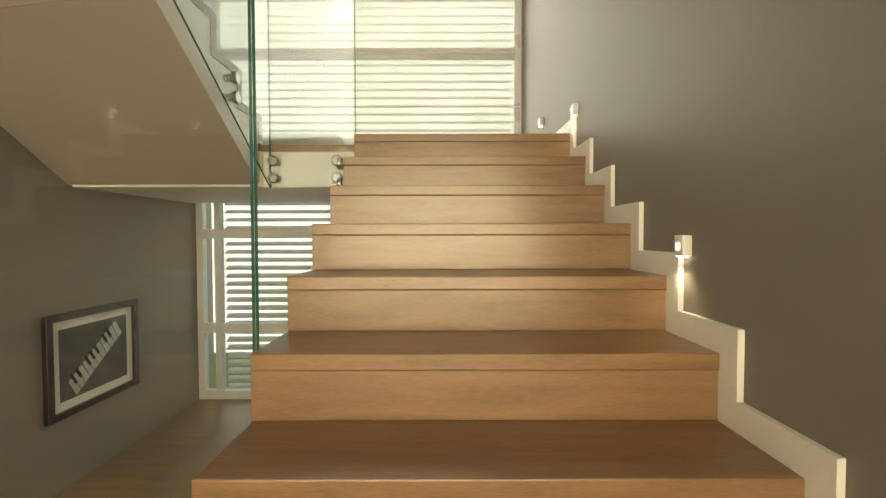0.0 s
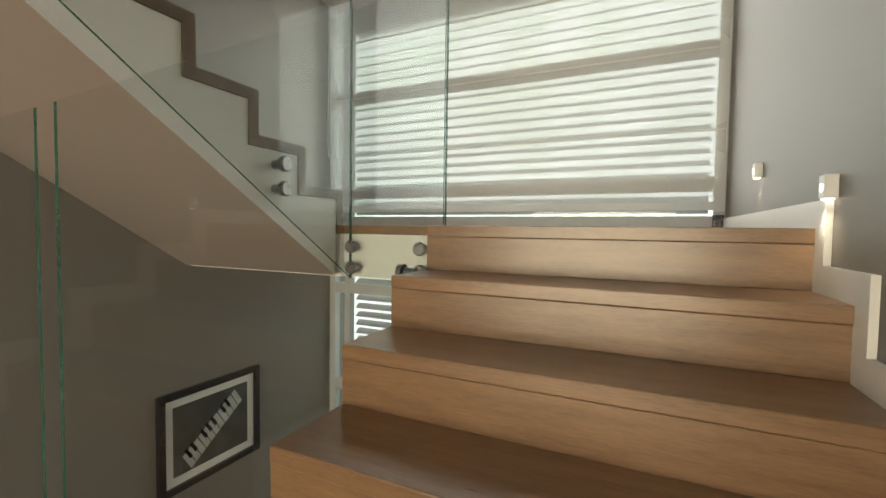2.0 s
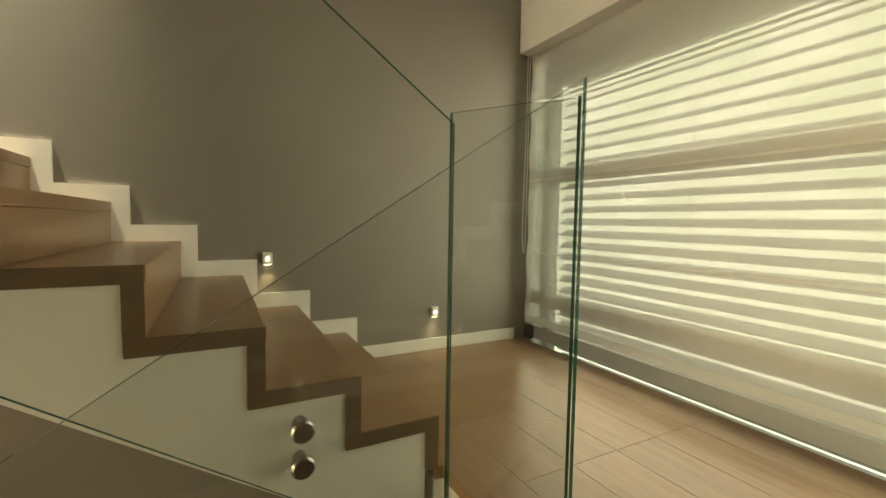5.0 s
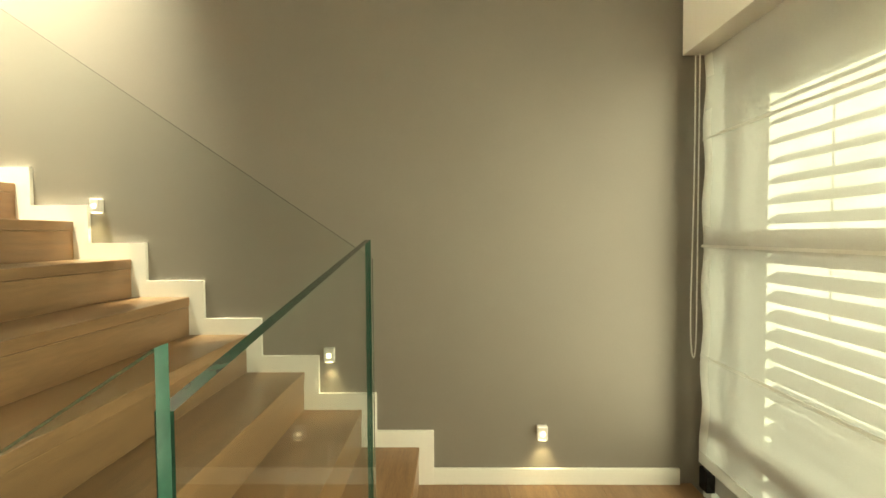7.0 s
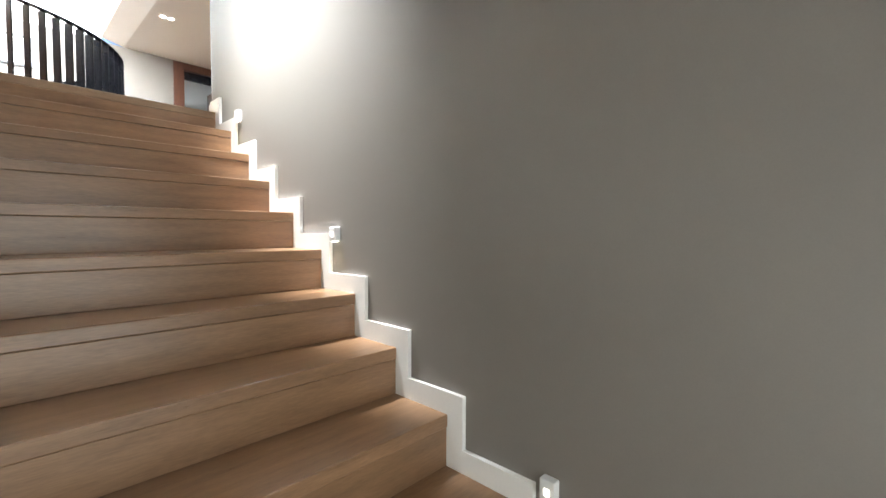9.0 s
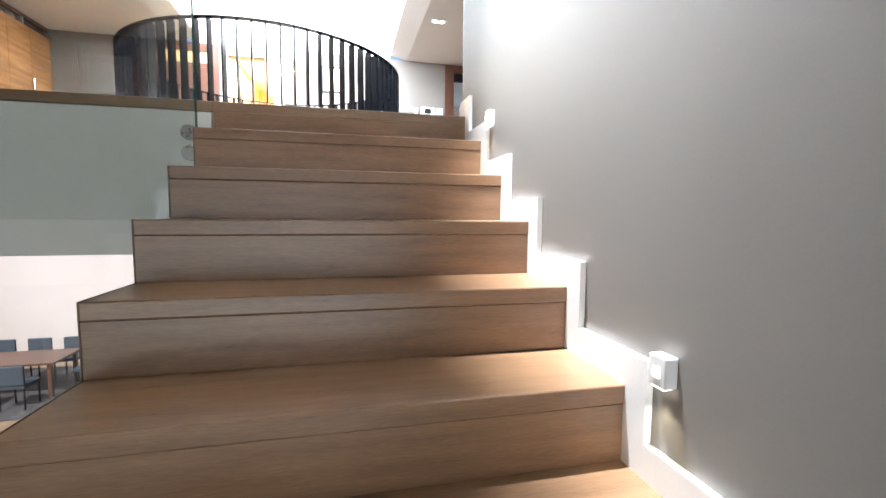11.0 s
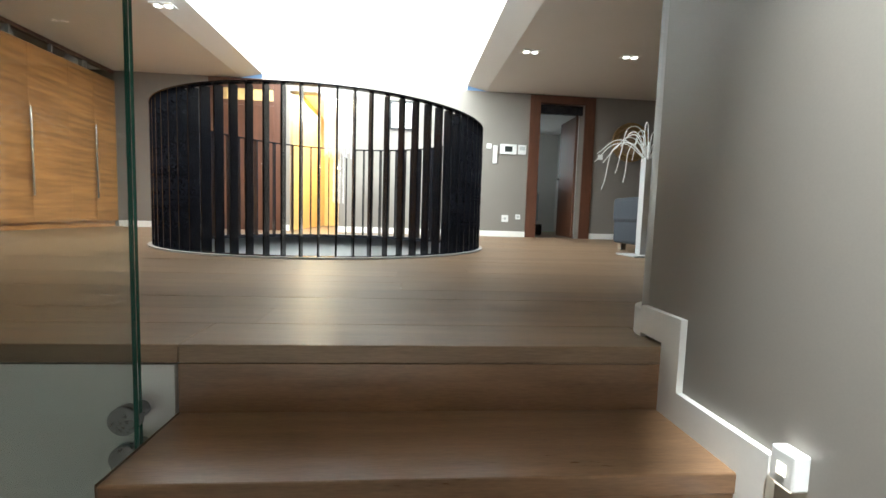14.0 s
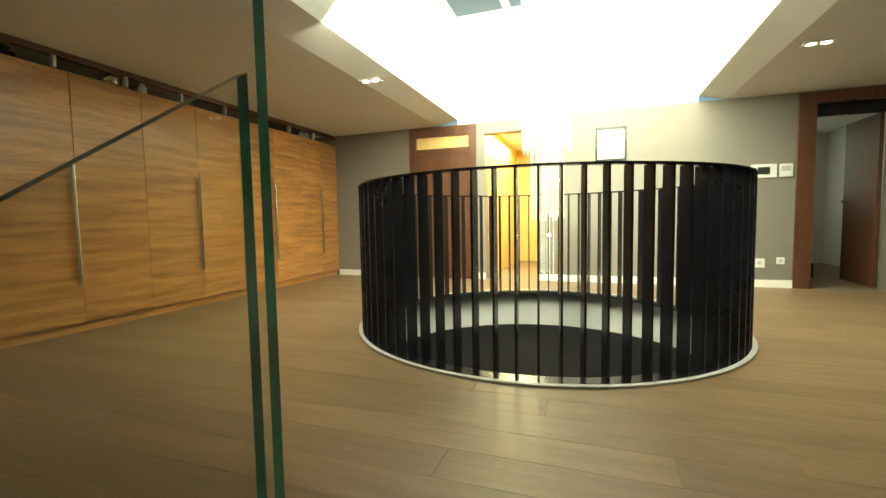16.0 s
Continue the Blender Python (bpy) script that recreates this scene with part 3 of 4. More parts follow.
for x0, x1 in ((BX0 - 0.01, BX0 + 0.05), (BX1 - 0.05, BX1 + 0.01)):
    bm = bmesh.new()
    cs = [[bm.verts.new((x, 1.578 + 0.006 * math.sin(j * 0.8 + x), BZ0 - 0.01 + (BZ1 - BZ0) * j / 40)) for j in range(41)] for x in (x0, x1)]
    for j in range(40):
        bm.faces.new((cs[0][j], cs[1][j], cs[1][j + 1], cs[0][j + 1]))
    part("side_hem", bm, M_HEM, rb, smooth=True)
for z in (0.13, 0.62, 1.12, 1.6):
    child_boxes("seam_rod", [(BX0, 1.566, z, BX1, 1.57, z + (0.05 if z < 0.2 else 0.012))], M_HEM, rb)
for x in (BX0 - 0.02, BX1 - 0.05):
    child_boxes("end_bracket", [(x, 1.58, 0.002, x + 0.06, 1.62, 0.1)], M_BLACK, rb, bevel=0.003, label="black bracket below the fabric")
cu = bpy.data.curves.new("cord", "CURVE")
cu.dimensions, cu.bevel_depth, cu.bevel_resolution = "3D", 0.003, 2
sp = cu.splines.new("NURBS")
cp = [(1.985, 0), (1.6, 0.003), (1.1, -0.004), (0.75, -0.012), (0.6, 0.0), (0.62, 0.02), (0.9, 0.018), (1.985, 0.02)]
sp.points.add(len(cp) - 1)
for q, (z, y) in zip(sp.points, cp):
    q.co = (XW + 0.06, 1.525 + y, z, 1)
sp.use_endpoint_u = True
cc = new("cord", cu)
cu.materials.append(M_PLASTIC)
cc.parent = rb

# ---- piano picture ----
pf = thing("framed_picture", (XW, 0.4, -1.385), "black framed photograph of piano keys with white mount", "picture")
w2, h2 = 0.378, 0.325
bm = bmesh.new()
for b in ((0, -w2, -h2, 0.035, -w2 + 0.045, h2), (0, w2 - 0.045, -h2, 0.035, w2, h2), (0, -w2 + 0.045, -h2, 0.034, w2 - 0.045, -h2 + 0.045), (0, -w2 + 0.045, h2 - 0.045, 0.034, w2 - 0.045, h2)):
    box(bm, *b, bevel=0.004)
part("frame", bm, M_BLACK, pf, "black wooden frame")
child_boxes("mount", [(0.002, -w2 + 0.045, -h2 + 0.045, 0.012, w2 - 0.045, h2 - 0.045)], M_CARD, pf)
child_boxes("photo", [(0.012, -w2 + 0.1, -h2 + 0.1, 0.0135, w2 - 0.1, h2 - 0.1)], M_PHOTO, pf)
bm = bmesh.new()
for k in range(11):
    y, z = -0.16 + k * 0.036, -0.215 + k * 0.029
    prism(bm, [(y, z), (y + 0.032, z + 0.026), (y - 0.03, z + 0.125), (y - 0.058, z + 0.1)], "x", 0.0135, 0.0145)
part("white_keys", bm, M_PHOTO_LIGHT, pf, "pale piano keys in the photograph")
bm = bmesh.new()
for k in range(10):
    if k % 7 in (2, 6):
        continue
    y, z = -0.168 + k * 0.036, -0.147 + k * 0.029
    prism(bm, [(y, z), (y + 0.019, z + 0.015), (y - 0.024, z + 0.078), (y - 0.04, z + 0.064)], "x", 0.0145, 0.0153)
part("black_keys", bm, M_BLACK, pf, "dark piano keys in the photograph")

# ---- hall: cabinets ----
for k in range(6):
    y1 = -2.94 - 1.15 * k + 0.0
    y0 = max(y1 - 1.15, YF + 0.02)
    if y1 - y0 < 0.1:
        continue
    t = thing("tall_cabinet", (XCAB, (y0 + y1) / 2, Z), "tall wood veneered cabinet with horizontal grain and long steel handle", "cabinet", "wall of tall cabinets")
    hw = (y1 - y0) / 2
    child_boxes("body", [(0.022, -hw, 0.08, 0.55, hw, 2.1)], M_VENEER, t)
    child_boxes("plinth", [(0.05, -hw, 0, 0.5, hw, 0.08)], M_VENEER, t)
    for s in (-1, 1):
        d = child_boxes("door", [(0, s * 0.002, 0.085, 0.02, s * (hw - 0.002), 2.1)], M_VENEER, t, bevel=0.0015)
        if s == 1:
            bm = bmesh.new()
            cyl(bm, (-0.045, 0.04, 0.89), 0.015, 0.015, 0.99, seg=16)
            for zz in (0.5, 1.28):
                cyl(bm, (-0.022, 0.04, zz), 0.006, 0.006, 0.045, "x", 10)
            part("handle", bm, M_CHROME, d, "long brushed steel bar handle")
# clerestory strip above the cabinets
cl = thing("clerestory", (0, 0, 0), "dark glazed strip between cabinets and ceiling", "clerestory", kind="structure")
child_boxes("backing", [(2.38, YF, Z + 2.1, 2.44, -2.7, ZC)], M_BLACK, cl)
child_boxes("head_rail", [(XCAB + 0.02, YF, ZC - 0.05, XCAB + 0.08, -2.7, ZC - 0.002)], M_DARKWOOD, cl)
for k in range(11):
    y = -2.94 - 0.55 * k
    if y > YF:
        child_boxes("post", [(XCAB + 0.02, y - 0.012, Z + 2.12, XCAB + 0.06, y + 0.012, ZC - 0.05)], M_FRAME, cl)


def ornament(name, at, prof, material, label, category):
    bm = bmesh.new()
    seg = 18
    rings = [[bm.verts.new((r * math.cos(2 * math.pi * i / seg), r * math.sin(2 * math.pi * i / seg), z)) for i in range(seg)] for r, z in prof]
    for a, b in zip(rings, rings[1:]):
        for i in range(seg):
            bm.faces.new((a[i], a[(i + 1) % seg], b[(i + 1) % seg], b[i]))
    bm.faces.new(rings[0][::-1])
    bm.faces.new(rings[-1])
    o = link(name, bm, material, True)
    o.location = at
    return tagged(o, label, category)


JAR = [(0.05, 0), (0.075, 0.03), (0.08, 0.08), (0.055, 0.12), (0.035, 0.14), (0.04, 0.15), (0.06, 0.155), (0.05, 0.175), (0.015, 0.185)]
ornament("teapot", (XCAB + 0.12, -5.05, Z + 2.1), JAR, M_CHROME, "silver lidded pot on top of the cabinets", "pot")
ornament("jug", (XCAB + 0.12, -5.35, Z + 2.1), [(r * 0.5, z * 0.8) for r, z in JAR], M_PLASTIC, "small white jug on top of the cabinets", "jug")
ornament("bowl", (XCAB + 0.15, -4.3, Z + 2.1), [(r * 1.3, z * 0.6) for r, z in JAR], M_DEEP, "dark lidded bowl on top of the cabinets", "bowl")
ornament("vase", (XCAB + 0.15, -6.9, Z + 2.1), [(r * 0.8, z * 0.9) for r, z in JAR], M_PLASTIC, "small pale vase on top of the cabinets", "vase")
ornament("dark_vase", (XCAB + 0.15, -7.8, Z + 2.1), JAR, M_FRAME, "small grey vase on top of the cabinets", "vase")

# ---- hall: round balustrade ----
rg = thing("round_balustrade", (CX, CY, Z), "round black balustrade of upright fins round a floor opening", "balustrade")
HR, RR = 1.15, CR


def hoop(bm, r0, r1, z0, z1, seg=120):
    vs = [[bm.verts.new((r * math.cos(2 * math.pi * i / seg), r * math.sin(2 * math.pi * i / seg), z)) for i in range(seg)] for r, z in ((r0, z0), (r1, z0), (r1, z1), (r0, z1))]
    for k in range(4):
        a, b = vs[k], vs[(k + 1) % 4]
        for i in range(seg):
            bm.faces.new((a[i], a[(i + 1) % seg], b[(i + 1) % seg], b[i]))
    bmesh.ops.recalc_face_normals(bm, faces=bm.faces[:])


bm = bmesh.new()
hoop(bm, RR - 0.05, RR + 0.0, HR - 0.012, HR)
part("top_rail", bm, M_BLACK, rg)
bm = bmesh.new()
hoop(bm, RR - 0.105, RR - 0.003, -0.02, 0.011)
part("base_ring", bm, M_BLACK, rg)
bm = bmesh.new()
hoop(bm, RR - 0.002, RR + 0.028, -0.02, 0.012)
part("floor_ring", bm, M_FRAME, rg, "grey steel floor ring")
bm = bmesh.new()
box(bm, RR - 0.08, -0.006, 0.012, RR - 0.002, 0.006, HR - 0.012)
fm = bpy.data.meshes.new("fin")
bm.to_mesh(fm)
bm.free()
fm.materials.append(M_BLACK)
NF = 80
for i in range(NF):
    f = new("fin", fm)
    f.rotation_euler = (0, 0, 2 * math.pi * (i + 0.5) / NF)
    f.parent = rg
# the well below
bm = bmesh.new()
hoop(bm, CR - 0.005, CR + 0.02, -0.42, -0.02)
o = link("well_lining", bm, M_LINING, False)
o.location = (CX, CY, Z)
tagged(o, "white lining of the round floor opening", "lining", kind="structure")
# black disc added across the opening in place of the darkness below
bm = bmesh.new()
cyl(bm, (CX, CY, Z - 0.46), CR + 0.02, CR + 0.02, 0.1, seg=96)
tagged(link("well_dark_disc", bm, M_DEEP), "black disc across the round opening for the darkness below", "well", kind="structure")

# ---- chandelier ----
ch = thing("chandelier", (CX - 0.08, CY + 0.1, ZC + 1.4), "long crystal strand chandelier hanging in the skylight well", "chandelier")
bm = bmesh.new()
cyl(bm, (0, 0, -0.02), 0.24, 0.24, 0.04, seg=40)
part("canopy", bm, M_CHROME, ch, "round steel ceiling plate")
strands = []
for n in (60, 90, 114):
    bm = bmesh.new()
    for k in range(n):
        m = Matrix.Translation((0, 0, -0.05 - 1.05 - k * 0.0185)) @ Matrix.Diagonal((0.0085, 0.0085, 0.0088, 1))
        bmesh.ops.create_icosphere(bm, subdivisions=1, radius=1, matrix=m) if k % 6 == 0 else bmesh.ops.create_cone(bm, cap_ends=False, segments=4, radius1=1, radius2=0, depth=2, matrix=m)
    cyl(bm, (0, 0, -0.55), 0.0012, 0.0012, 1.1, seg=4)
    me = bpy.data.meshes.new("strand")
    bm.to_mesh(me)
    bm.free()
    me.materials.append(M_CRYSTAL)
    strands.append(me)
rnd = random.Random(4)
for k in range(72):
    a = 2 * math.pi * k * 0.381966
    r = 0.21 * math.sqrt((k + 0.5) / 72)
    s = new("strand", strands[2 if r < 0.06 else (1 if r < 0.14 else 0)])
    s.location = (r * math.cos(a), r * math.sin(a), rnd.uniform(-0.06, 0))
    s.parent = ch
for k in range(7):
    bm = bmesh.new()
    a = k * 2.4
    bmesh.ops.create_icosphere(bm, subdivisions=2, radius=0.012, matrix=Matrix.Translation((0.1 * math.cos(a), 0.1 * math.sin(a), -1.6 - 0.22 * k)))
    part("bulb", bm, M_BULB, ch, "small warm bulb", True)

# ---- far wall ----


def door_case(name, x0, x1, top, label):
    t = thing(name, ((x0 + x1) / 2, YF, Z), label, "door", kind="structure")
    hw = (x1 - x0) / 2
    for s in (-1, 1):
        child_boxes("jamb", [(s * hw, -0.2, 0, s * (hw + 0.17), 0.03, top)], M_DARKWOOD, t, bevel=0.004)
    child_boxes("head", [(-hw, -0.2, 2.12, hw, 0.028, top)], M_DARKWOOD, t, bevel=0.004)
    child_boxes("stop", [(-hw, -0.12, 1.98, hw, -0.06, 2.12)], M_BLACK, t)
    return t


door_case("door_1", DX0, DX1, 2.24, "open doorway with dark wood casing to a back room")
dl = thing("door_leaf", (DX0 + 0.01, YF - 0.2, Z), "open dark wood door leaf", "door")
child_boxes("leaf", [(0, -0.7, 0.01, 0.04, 0, 2.0)], M_DARKWOOD, dl, bevel=0.003)
bm = bmesh.new()
cyl(bm, (0.07, -0.62, 1.02), 0.009, 0.009, 0.12, "y", 12)
cyl(bm, (0.055, -0.66, 1.02), 0.02, 0.02, 0.03, "x", 16)
part("lever", bm, M_CHROME, dl, "steel lever handle")
t = thing("washstand", (-4.6, -10.6, Z), "pale blue-grey low cabinet with white top", "cabinet")
child_boxes("body", [(-0.5, -0.3, 0.25, 0.45, 0.3, 0.8)], M_BLUEGREY, t, bevel=0.005)
child_boxes("top", [(-0.52, -0.32, 0.8, 0.47, 0.32, 0.84)], M_WHITE, t, bevel=0.004)
child_boxes("plinth", [(-0.45, -0.25, 0, 0.4, 0.22, 0.25)], M_BLACK, t)
t = thing("basket", (-4.75, -10.5, Z + 0.84), "small brown basket on the pale cabinet", "basket")
child_boxes("body", [(-0.12, -0.09, 0, 0.12, 0.09, 0.14)], M_GOLD, t, bevel=0.02)
t = thing("black_box", (-4.7, -9.6, Z), "low black box on the back room floor", "box")
child_boxes("body", [(-0.22, -0.15, 0, 0.2, 0.15, 0.2)], M_BLACK, t, bevel=0.01)
t = thing("window_2", (-4.75, -11.62, Z + 1.0), "bright narrow back room window", "window", kind="structure")
child_boxes("window_frame", [(-0.2, 0, 0, -0.16, 0.05, 1.2), (0.16, 0, 0, 0.2, 0.05, 1.2), (-0.16, 0, 0, 0.16, 0.05, 0.04), (-0.16, 0, 1.16, 0.16, 0.05, 1.2)], M_WHITE, t)

t = thing("door_2", (0.02, YF, Z), "closed dark wood door with a glazed honey-coloured top light", "door", kind="structure")
for s in (-1, 1):
    child_boxes("jamb", [(s * 0.42, 0.001, 0, s * 0.52, 0.04, 2.24)], M_DARKWOOD, t, bevel=0.004)
child_boxes("leaf", [(-0.42, 0.001, 0, 0.42, 0.025, 1.86)], M_DARKWOOD, t, bevel=0.003)
child_boxes("top_light", [(-0.4, 0.001, 1.93, 0.4, 0.015, 2.1)], M_YELLOW, t)
child_boxes("rail", [(-0.42, 0.001, 1.86, 0.42, 0.03, 1.93), (-0.42, 0.001, 2.1, 0.42, 0.035, 2.24)], M_DARKWOOD, t)
bm = bmesh.new()
cyl(bm, (-0.3, 0.06, 1.0), 0.009, 0.009, 0.12, "x", 12)
part("lever", bm, M_CHROME, t, "steel lever handle")

t = thing("framed_print", (-2.31, YF, 3.97), "small dark framed print with white mount", "picture")
bm = bmesh.new()
for b in ((-0.19, 0, -0.22, -0.16, 0.03, 0.22), (0.16, 0, -0.22, 0.19, 0.03, 0.22), (-0.16, 0, -0.22, 0.16, 0.029, -0.19), (-0.16, 0, 0.19, 0.16, 0.029, 0.22)):
    box(bm, *b, bevel=0.003)
part("frame", bm, M_BLACK, t)
child_boxes("mount", [(-0.16, 0.002, -0.19, 0.16, 0.012, 0.19)], M_CARD, t)
child_boxes("print", [(-0.09, 0.012, -0.11, 0.09, 0.0135, 0.11)], M_WHITE, t)

t = thing("intercom", (-3.99, YF, 3.53), "white video intercom with dark screen", "intercom")
child_boxes("body", [(-0.13, 0, -0.08, 0.13, 0.03, 0.08)], M_PLASTIC, t, bevel=0.008)
child_boxes("screen", [(-0.06, 0.03, -0.04, 0.06, 0.032, 0.045)], M_SCREEN, t)
t = thing("thermostat", (-4.21, YF, 3.53), "white thermostat with grey display", "thermostat")
child_boxes("body", [(-0.065, 0, -0.075, 0.065, 0.025, 0.075)], M_PLASTIC, t, bevel=0.006)
child_boxes("display", [(-0.045, 0.025, -0.01, 0.045, 0.027, 0.05)], M_FRAME, t)
t = thing("handset", (-3.78, YF, 3.44), "white wall handset below the intercom", "handset")
child_boxes("body", [(-0.035, 0, -0.14, 0.035, 0.04, 0.14)], M_PLASTIC, t, bevel=0.012)
t = thing("wall_switch", (-3.68, YF, 3.57), "small white wall switch", "switch", "switches")
child_boxes("plate", [(-0.04, 0, -0.04, 0.04, 0.01, 0.04)], M_PLASTIC, t, bevel=0.003)
t = thing("wall_switch", (-5.5, YF, 3.47), "small white wall switch", "switch", "switches")
child_boxes("plate", [(-0.04, 0, -0.04, 0.04, 0.01, 0.04)], M_PLASTIC, t, bevel=0.003)
for x, z, w in ((-3.98, 2.44, 0.055), (-4.19, 2.47, 0.04)):
    t = thing("wall_socket", (x, YF, z), "white wall socket low on the wall", "socket", "sockets")
    child_boxes("plate", [(-w, 0, -w, w, 0.01, w)], M_PLASTIC, t, bevel=0.003)
    bm = bmesh.new()
    cyl(bm, (0, 0.011, 0), 0.02, 0.02, 0.004, "y", 20)
    part("outlet", bm, M_FRAME, t)

t = thing("wall_plaque", (-5.98, YF, 3.72), "round carved bronze-coloured wall plaque", "wall plaque")
bm = bmesh.new()
for r0, r1, d in ((0.2, 0.235, 0.05), (0.235, 0.28, 0.035), (0.28, 0.31, 0.05)):
    hoop(bm, r0, r1, 0, d, 64)
o = part("frame", bm, M_GOLD, t, "stepped bronze ring frame", True)
o.rotation_euler = (-math.pi / 2, 0, 0)
bm = bmesh.new()
bmesh.ops.create_uvsphere(bm, u_segments=32, v_segments=12, radius=1, matrix=Matrix.Translation((0, 0.012, 0)) @ Matrix.Diagonal((0.205, 0.03, 0.205, 1)))
part("relief", bm, M_TAN, t, "worn tan relief", True)

for x0, x1 in ((-4.34, CO0), (-6.45, -5.36), (CO1, -0.5), (0.54, XCAB)):
    solid("baseboard", [(x0, YF, Z, x1, YF + 0.016, Z + 0.09)], M_SKIRT, "white skirting board", "skirting", bevel=0.002)
bm = bmesh.new()
n = 20
inner = [(XW - 0.125 + 0.126 * math.cos(-math.pi * i / n), -2.8 + 0.126 * math.sin(-math.pi * i / n)) for i in range(n + 1)]
outer = [(XW - 0.125 + 0.143 * math.cos(-math.pi * i / n), -2.8 + 0.143 * math.sin(-math.pi * i / n)) for i in range(n + 1)]
prism(bm, inner + outer[::-1], "z", Z, Z + 0.075)
tagged(link("baseboard_wall_end", bm, M_SKIRT), "white skirting board round the wall end", "skirting", kind="structure")

# ---- ceiling spots ----
for x, y in ((-3.82, -6.75), (-5.02, -6.72), (-6.26, -6.72), (-0.02, -6.2), (-5.1, -4.4), (-3.95, -4.4)):
    t = thing("ceiling_spot", (x, y, ZC), "square recessed ceiling light with two lamps", "ceiling light", "recessed ceiling lights")
    child_boxes("frame", [(-0.11, -0.06, -0.006, 0.11, 0.06, 0.0)], M_WHITE if x < 0 else M_FRAME, t)
    for s in (-1, 1):
        bm = bmesh.new()
        cyl(bm, (s * 0.05, 0, -0.008), 0.035, 0.035, 0.004, seg=20)
        part("lamp", bm, M_SPOT, t)

# fitting and beam added for the bright patch high on the stair wall; unseen
t = thing("ceiling_spot", (-2.8, -1.8, ZC), "unseen ceiling downlight added to brighten the stair wall", "ceiling light", "recessed ceiling lights")
bm = bmesh.new()
hoop(bm, 0.04, 0.055, -0.008, 0, 32)
part("frame", bm, M_WHITE, t)
bm = bmesh.new()
cyl(bm, (0, 0, -0.003), 0.04, 0.04, 0.004, seg=24)
part("lamp", bm, M_SPOT, t)
l = new("wall_patch_fill", bpy.data.lights.new("wall_patch_fill", "SPOT"))
l.data.energy, l.data.color, l.data.spot_size, l.data.spot_blend, l.data.shadow_soft_size = 2600, (1.0, 0.97, 0.95), radians(70), 0.6, 0.03
l.matrix_world = look((-2.8, -1.8, ZC - 0.02), (-3.11, -1.78, 3.9))

# ---- right of the hall ----
fl = thing("sculpture_lamp", (-4.57, -5.4, Z), "white column lamp with a spray of fine white branches", "lamp")
child_boxes("base", [(-0.16, -0.16, 0, 0.16, 0.16, 0.015)], M_FRAME, fl, bevel=0.004)
child_boxes("column", [(-0.042, -0.042, 0.015, 0.042, 0.042, 0.88)], M_FRAME, fl, bevel=0.004)
for k in range(26):
    a = k * 2.39996
    ln_ = rnd.uniform(0.28, 0.5)
    hgt = rnd.uniform(0.1, 0.3)
    cu = bpy.data.curves.new("branch", "CURVE")
    cu.dimensions, cu.bevel_depth, cu.bevel_resolution = "3D", 0.0042, 1
    sp = cu.splines.new("BEZIER")
    sp.bezier_points.add(2)
    for q, (f, z) in zip(sp.bezier_points, ((0.02, 0.87), (0.55, 0.87 + hgt), (1.0, 0.87 + hgt - rnd.uniform(0.1, 0.42)))):
        q.co = (ln_ * f * math.cos(a), ln_ * f * math.sin(a), z)
        q.handle_left_type = q.handle_right_type = "AUTO"
    cu.materials.append(M_WHITE)
    b = new("branch", cu)
    b.parent = fl
so = thing("sofa", (-5.78, -5.75, Z), "dark grey-blue fabric sofa seen from behind", "sofa")
child_boxes("base", [(-1.1, -0.45, 0.08, 1.1, 0.45, 0.34)], M_SOFA, so, bevel=0.03)
child_boxes("backrest", [(-1.1, 0.28, 0.3, 1.1, 0.47, 0.54)], M_SOFA, so, bevel=0.05)
for s in (-1, 1):
    child_boxes("armrest", [(s * 0.92, -0.45, 0.3, s * 1.12, 0.3, 0.56)], M_SOFA, so, bevel=0.04)
    child_boxes("seat_cushion", [(s * 0.02, -0.44, 0.34, s * 0.9, 0.26, 0.46)], M_SOFA, so, bevel=0.04)
    for y in (-0.38, 0.38):
        child_boxes("foot", [(s * 1.02 - 0.03, y - 0.03, 0, s * 1.02 + 0.03, y + 0.03, 0.08)], M_CHROME, so)
sbd = thing("sideboard", (-7.2, YF + 0.28, Z), "low dark wood sideboard", "sideboard")
child_boxes("body", [(-0.7, -0.22, 0.1, 0.7, 0.2, 0.7)], M_DARKWOOD, sbd, bevel=0.005)
child_boxes("top", [(-0.72, -0.24, 0.7, 0.72, 0.22, 0.73)], M_BLACK, sbd)
child_boxes("plinth", [(-0.66, -0.2, 0, 0.66, 0.16, 0.1)], M_BLACK, sbd)
for x, s in ((-7.0, 1.4), (-7.35, 1.0)):
    ornament("red_vase", (x, YF + 0.28, Z + 0.73), [(r * s, z * s * 1.6) for r, z in JAR], M_RED, "dark red glazed vase on the sideboard", "vase")

# ---- lower room ----
rug = solid("rug", [(2.2, -12.6, ZL, 6.2, -9.6, ZL + 0.015)], M_RUG, "dark mottled rug under the dining table", "rug", kind="")
dt = thing("dining_table", (4.4, -11.0, ZL + 0.015), "dark dining table on a mottled rug", "table")
child_boxes("tabletop", [(-1.1, -0.5, 0.7, 1.1, 0.5, 0.745)], M_DARKWOOD, dt, bevel=0.006)
for sx in (-1, 1):
    for sy in (-1, 1):
        child_boxes("leg", [(sx * 1.0 - 0.035, sy * 0.42 - 0.035, 0, sx * 1.0 + 0.035, sy * 0.42 + 0.035, 0.7)], M_DARKWOOD, dt)
dc = thing("dining_chair", (3.7, -11.8, ZL + 0.015), "grey upholstered dining chair on thin black legs", "chair", "chairs round the dining table")
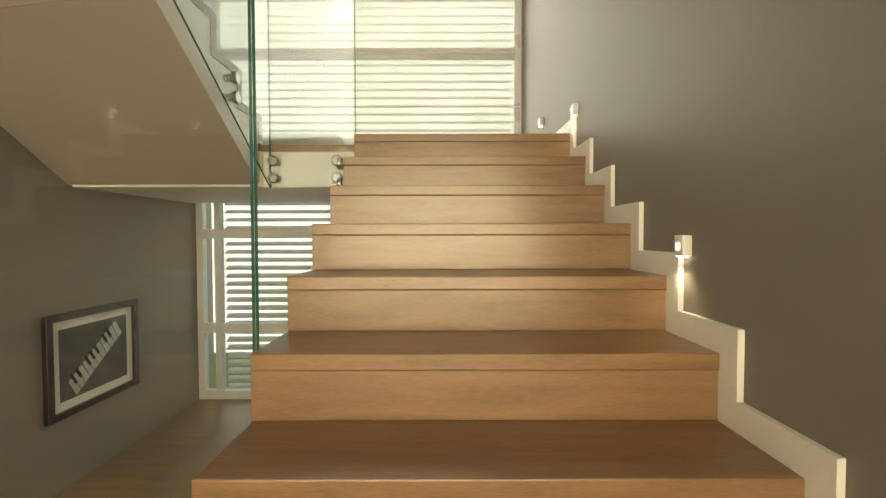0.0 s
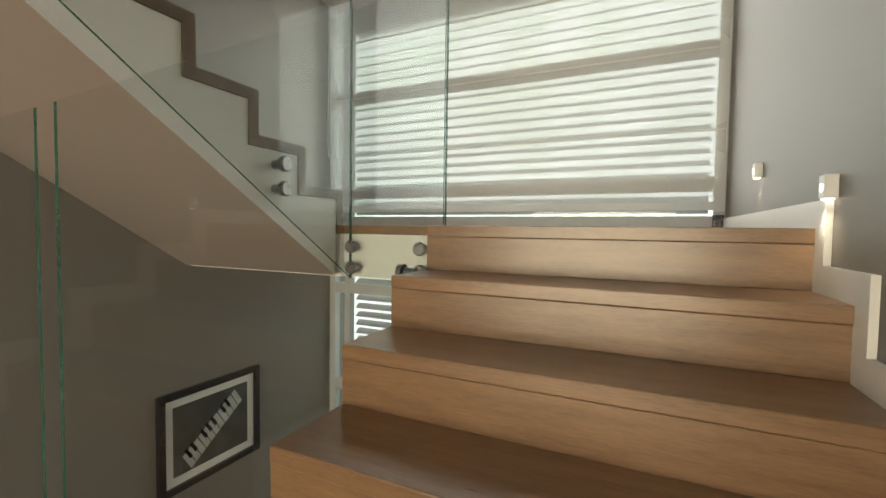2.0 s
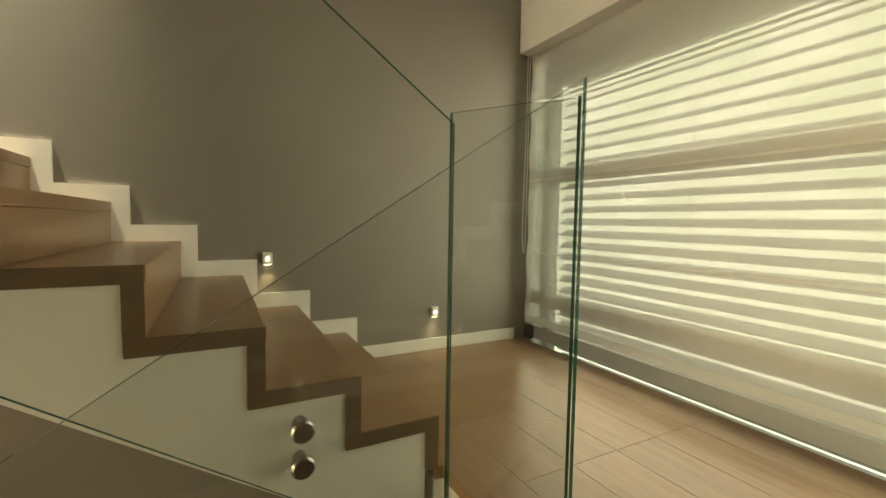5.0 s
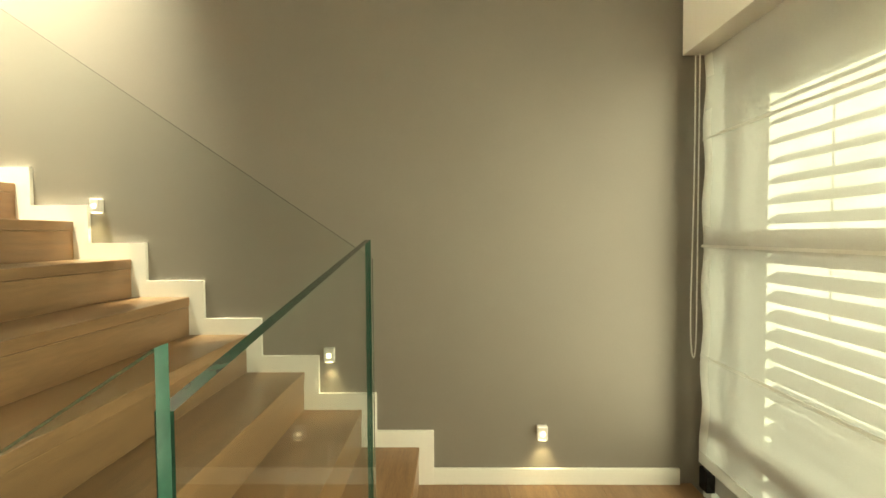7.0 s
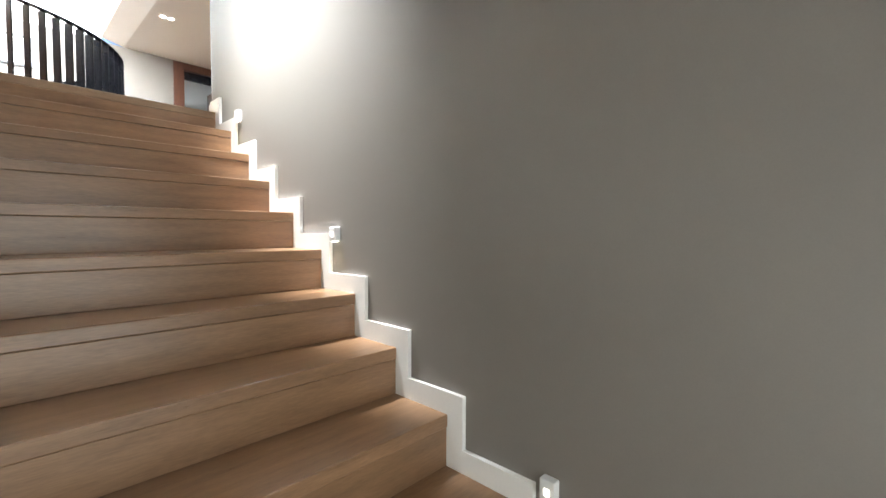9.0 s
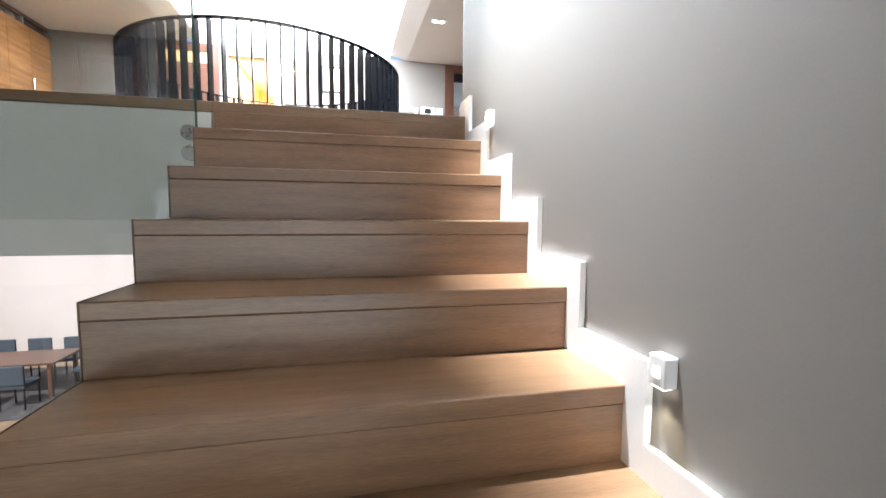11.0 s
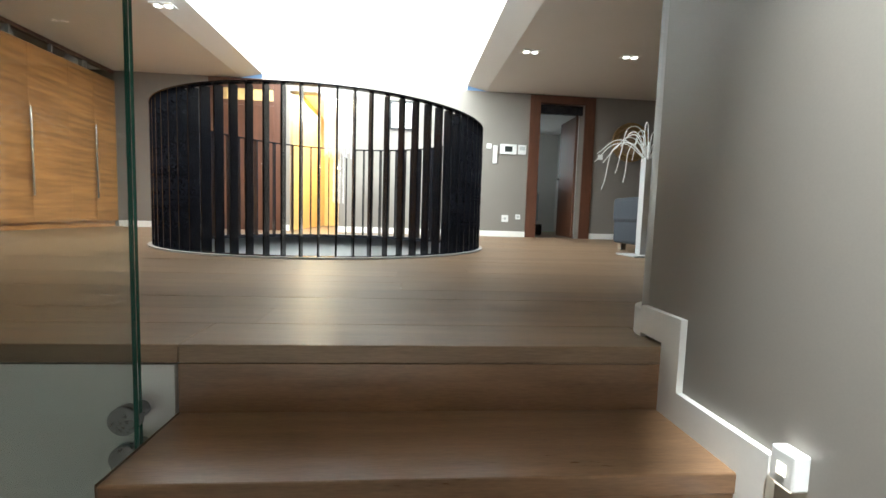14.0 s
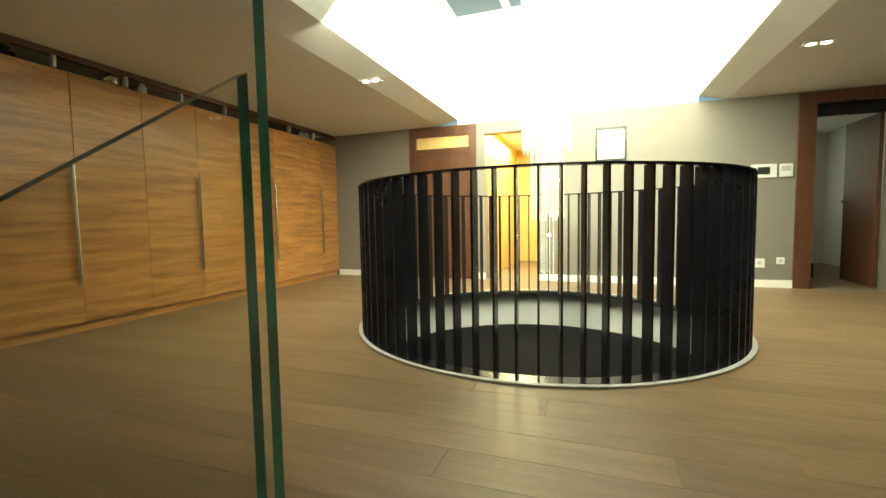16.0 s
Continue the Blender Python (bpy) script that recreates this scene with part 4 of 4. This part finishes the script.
child_boxes("seat", [(-0.23, -0.23, 0.42, 0.23, 0.23, 0.5)], M_SOFA, dc, bevel=0.02)
child_boxes("backrest", [(-0.23, -0.25, 0.5, 0.23, -0.19, 0.88)], M_SOFA, dc, bevel=0.02)
for sx in (-1, 1):
    for sy in (-1, 1):
        child_boxes("leg", [(sx * 0.2 - 0.012, sy * 0.2 - 0.012, 0, sx * 0.2 + 0.012, sy * 0.2 + 0.012, 0.42)], M_BLACK, dc)
for x, y, r in ((4.4, -11.8, 0), (5.1, -11.8, 0), (3.7, -10.2, 180), (4.4, -10.2, 180), (5.1, -10.2, 180), (2.9, -11.0, -90)):
    copy_thing(dc, pose(x, y, ZL + 0.015, 0, 0, r))
t = thing("painting", (2.2, -13.0, 0.2), "framed landscape painting on the pale wall", "painting")
bm = bmesh.new()
for b in ((-0.6, 0, -0.4, -0.52, 0.04, 0.4), (0.52, 0, -0.4, 0.6, 0.04, 0.4), (-0.52, 0, -0.4, 0.52, 0.038, -0.32), (-0.52, 0, 0.32, 0.52, 0.038, 0.4)):
    box(bm, *b, bevel=0.005)
part("frame", bm, M_GOLD, t)
child_boxes("canvas", [(-0.52, 0.002, -0.32, 0.52, 0.015, 0.32)], M_GRASS, t)

# ---- hall planks ----
PW = 0.19
rows_n = int((YTOP - 0.2 - YF) / PW) + 1
rnd = random.Random(11)
hall = thing("floor", (0, 0, 0), "wide oak plank floor of the hall with a satin finish", "floor", kind="structure")
for r in range(rows_n):
    ya = YTOP - 0.201 - r * PW
    yb = max(ya - PW + 0.0015, YF + 0.001)
    if ya - yb < 0.02:
        continue
    x = -8.0 - rnd.uniform(0, 2.0)
    while x < XCAB + 0.5:
        x2 = x + 2.3
        xa, xb = max(x, -7.999), min(x2 - 0.0015, XCAB + 0.5)
        x = x2
        if xb - xa < 0.05:
            continue
        ys = [ya + (yb - ya) * k / 6 for k in range(7)]
        half = [math.sqrt(max(0, (CR + 0.01) ** 2 - (y - CY) ** 2)) for y in ys]
        spans = []
        if max(half) == 0 or xb < CX - max(half) or xa > CX + max(half):
            spans.append([(xa, ya), (xb, ya), (xb, yb), (xa, yb)])
        else:
            cut = [min(xb, CX - h) for h in half]
            if min(cut) > xa + 0.01:
                spans.append([(xa, ya)] + list(zip(cut, ys)) + [(xa, yb)])
            elif max(cut) > xa + 0.02:
                spans.append([(xa, ya)] + [(max(c, xa + 0.004), y) for c, y in zip(cut, ys)] + [(xa, yb)])
            cut = [max(xa, CX + h) for h in half]
            if max(cut) < xb - 0.01:
                spans.append([(xb, ya)] + list(zip(cut, ys)) + [(xb, yb)])
            elif min(cut) < xb - 0.02:
                spans.append([(xb, ya)] + [(min(c, xb - 0.004), y) for c, y in zip(cut, ys)] + [(xb, yb)])
        for pts in spans:
            bm = bmesh.new()
            prism(bm, pts, "z", Z - 0.02, Z - rnd.uniform(0, 0.0006))
            bmesh.ops.remove_doubles(bm, verts=bm.verts[:], dist=0.0005)
            part("plank", bm, M_PLANK, hall)
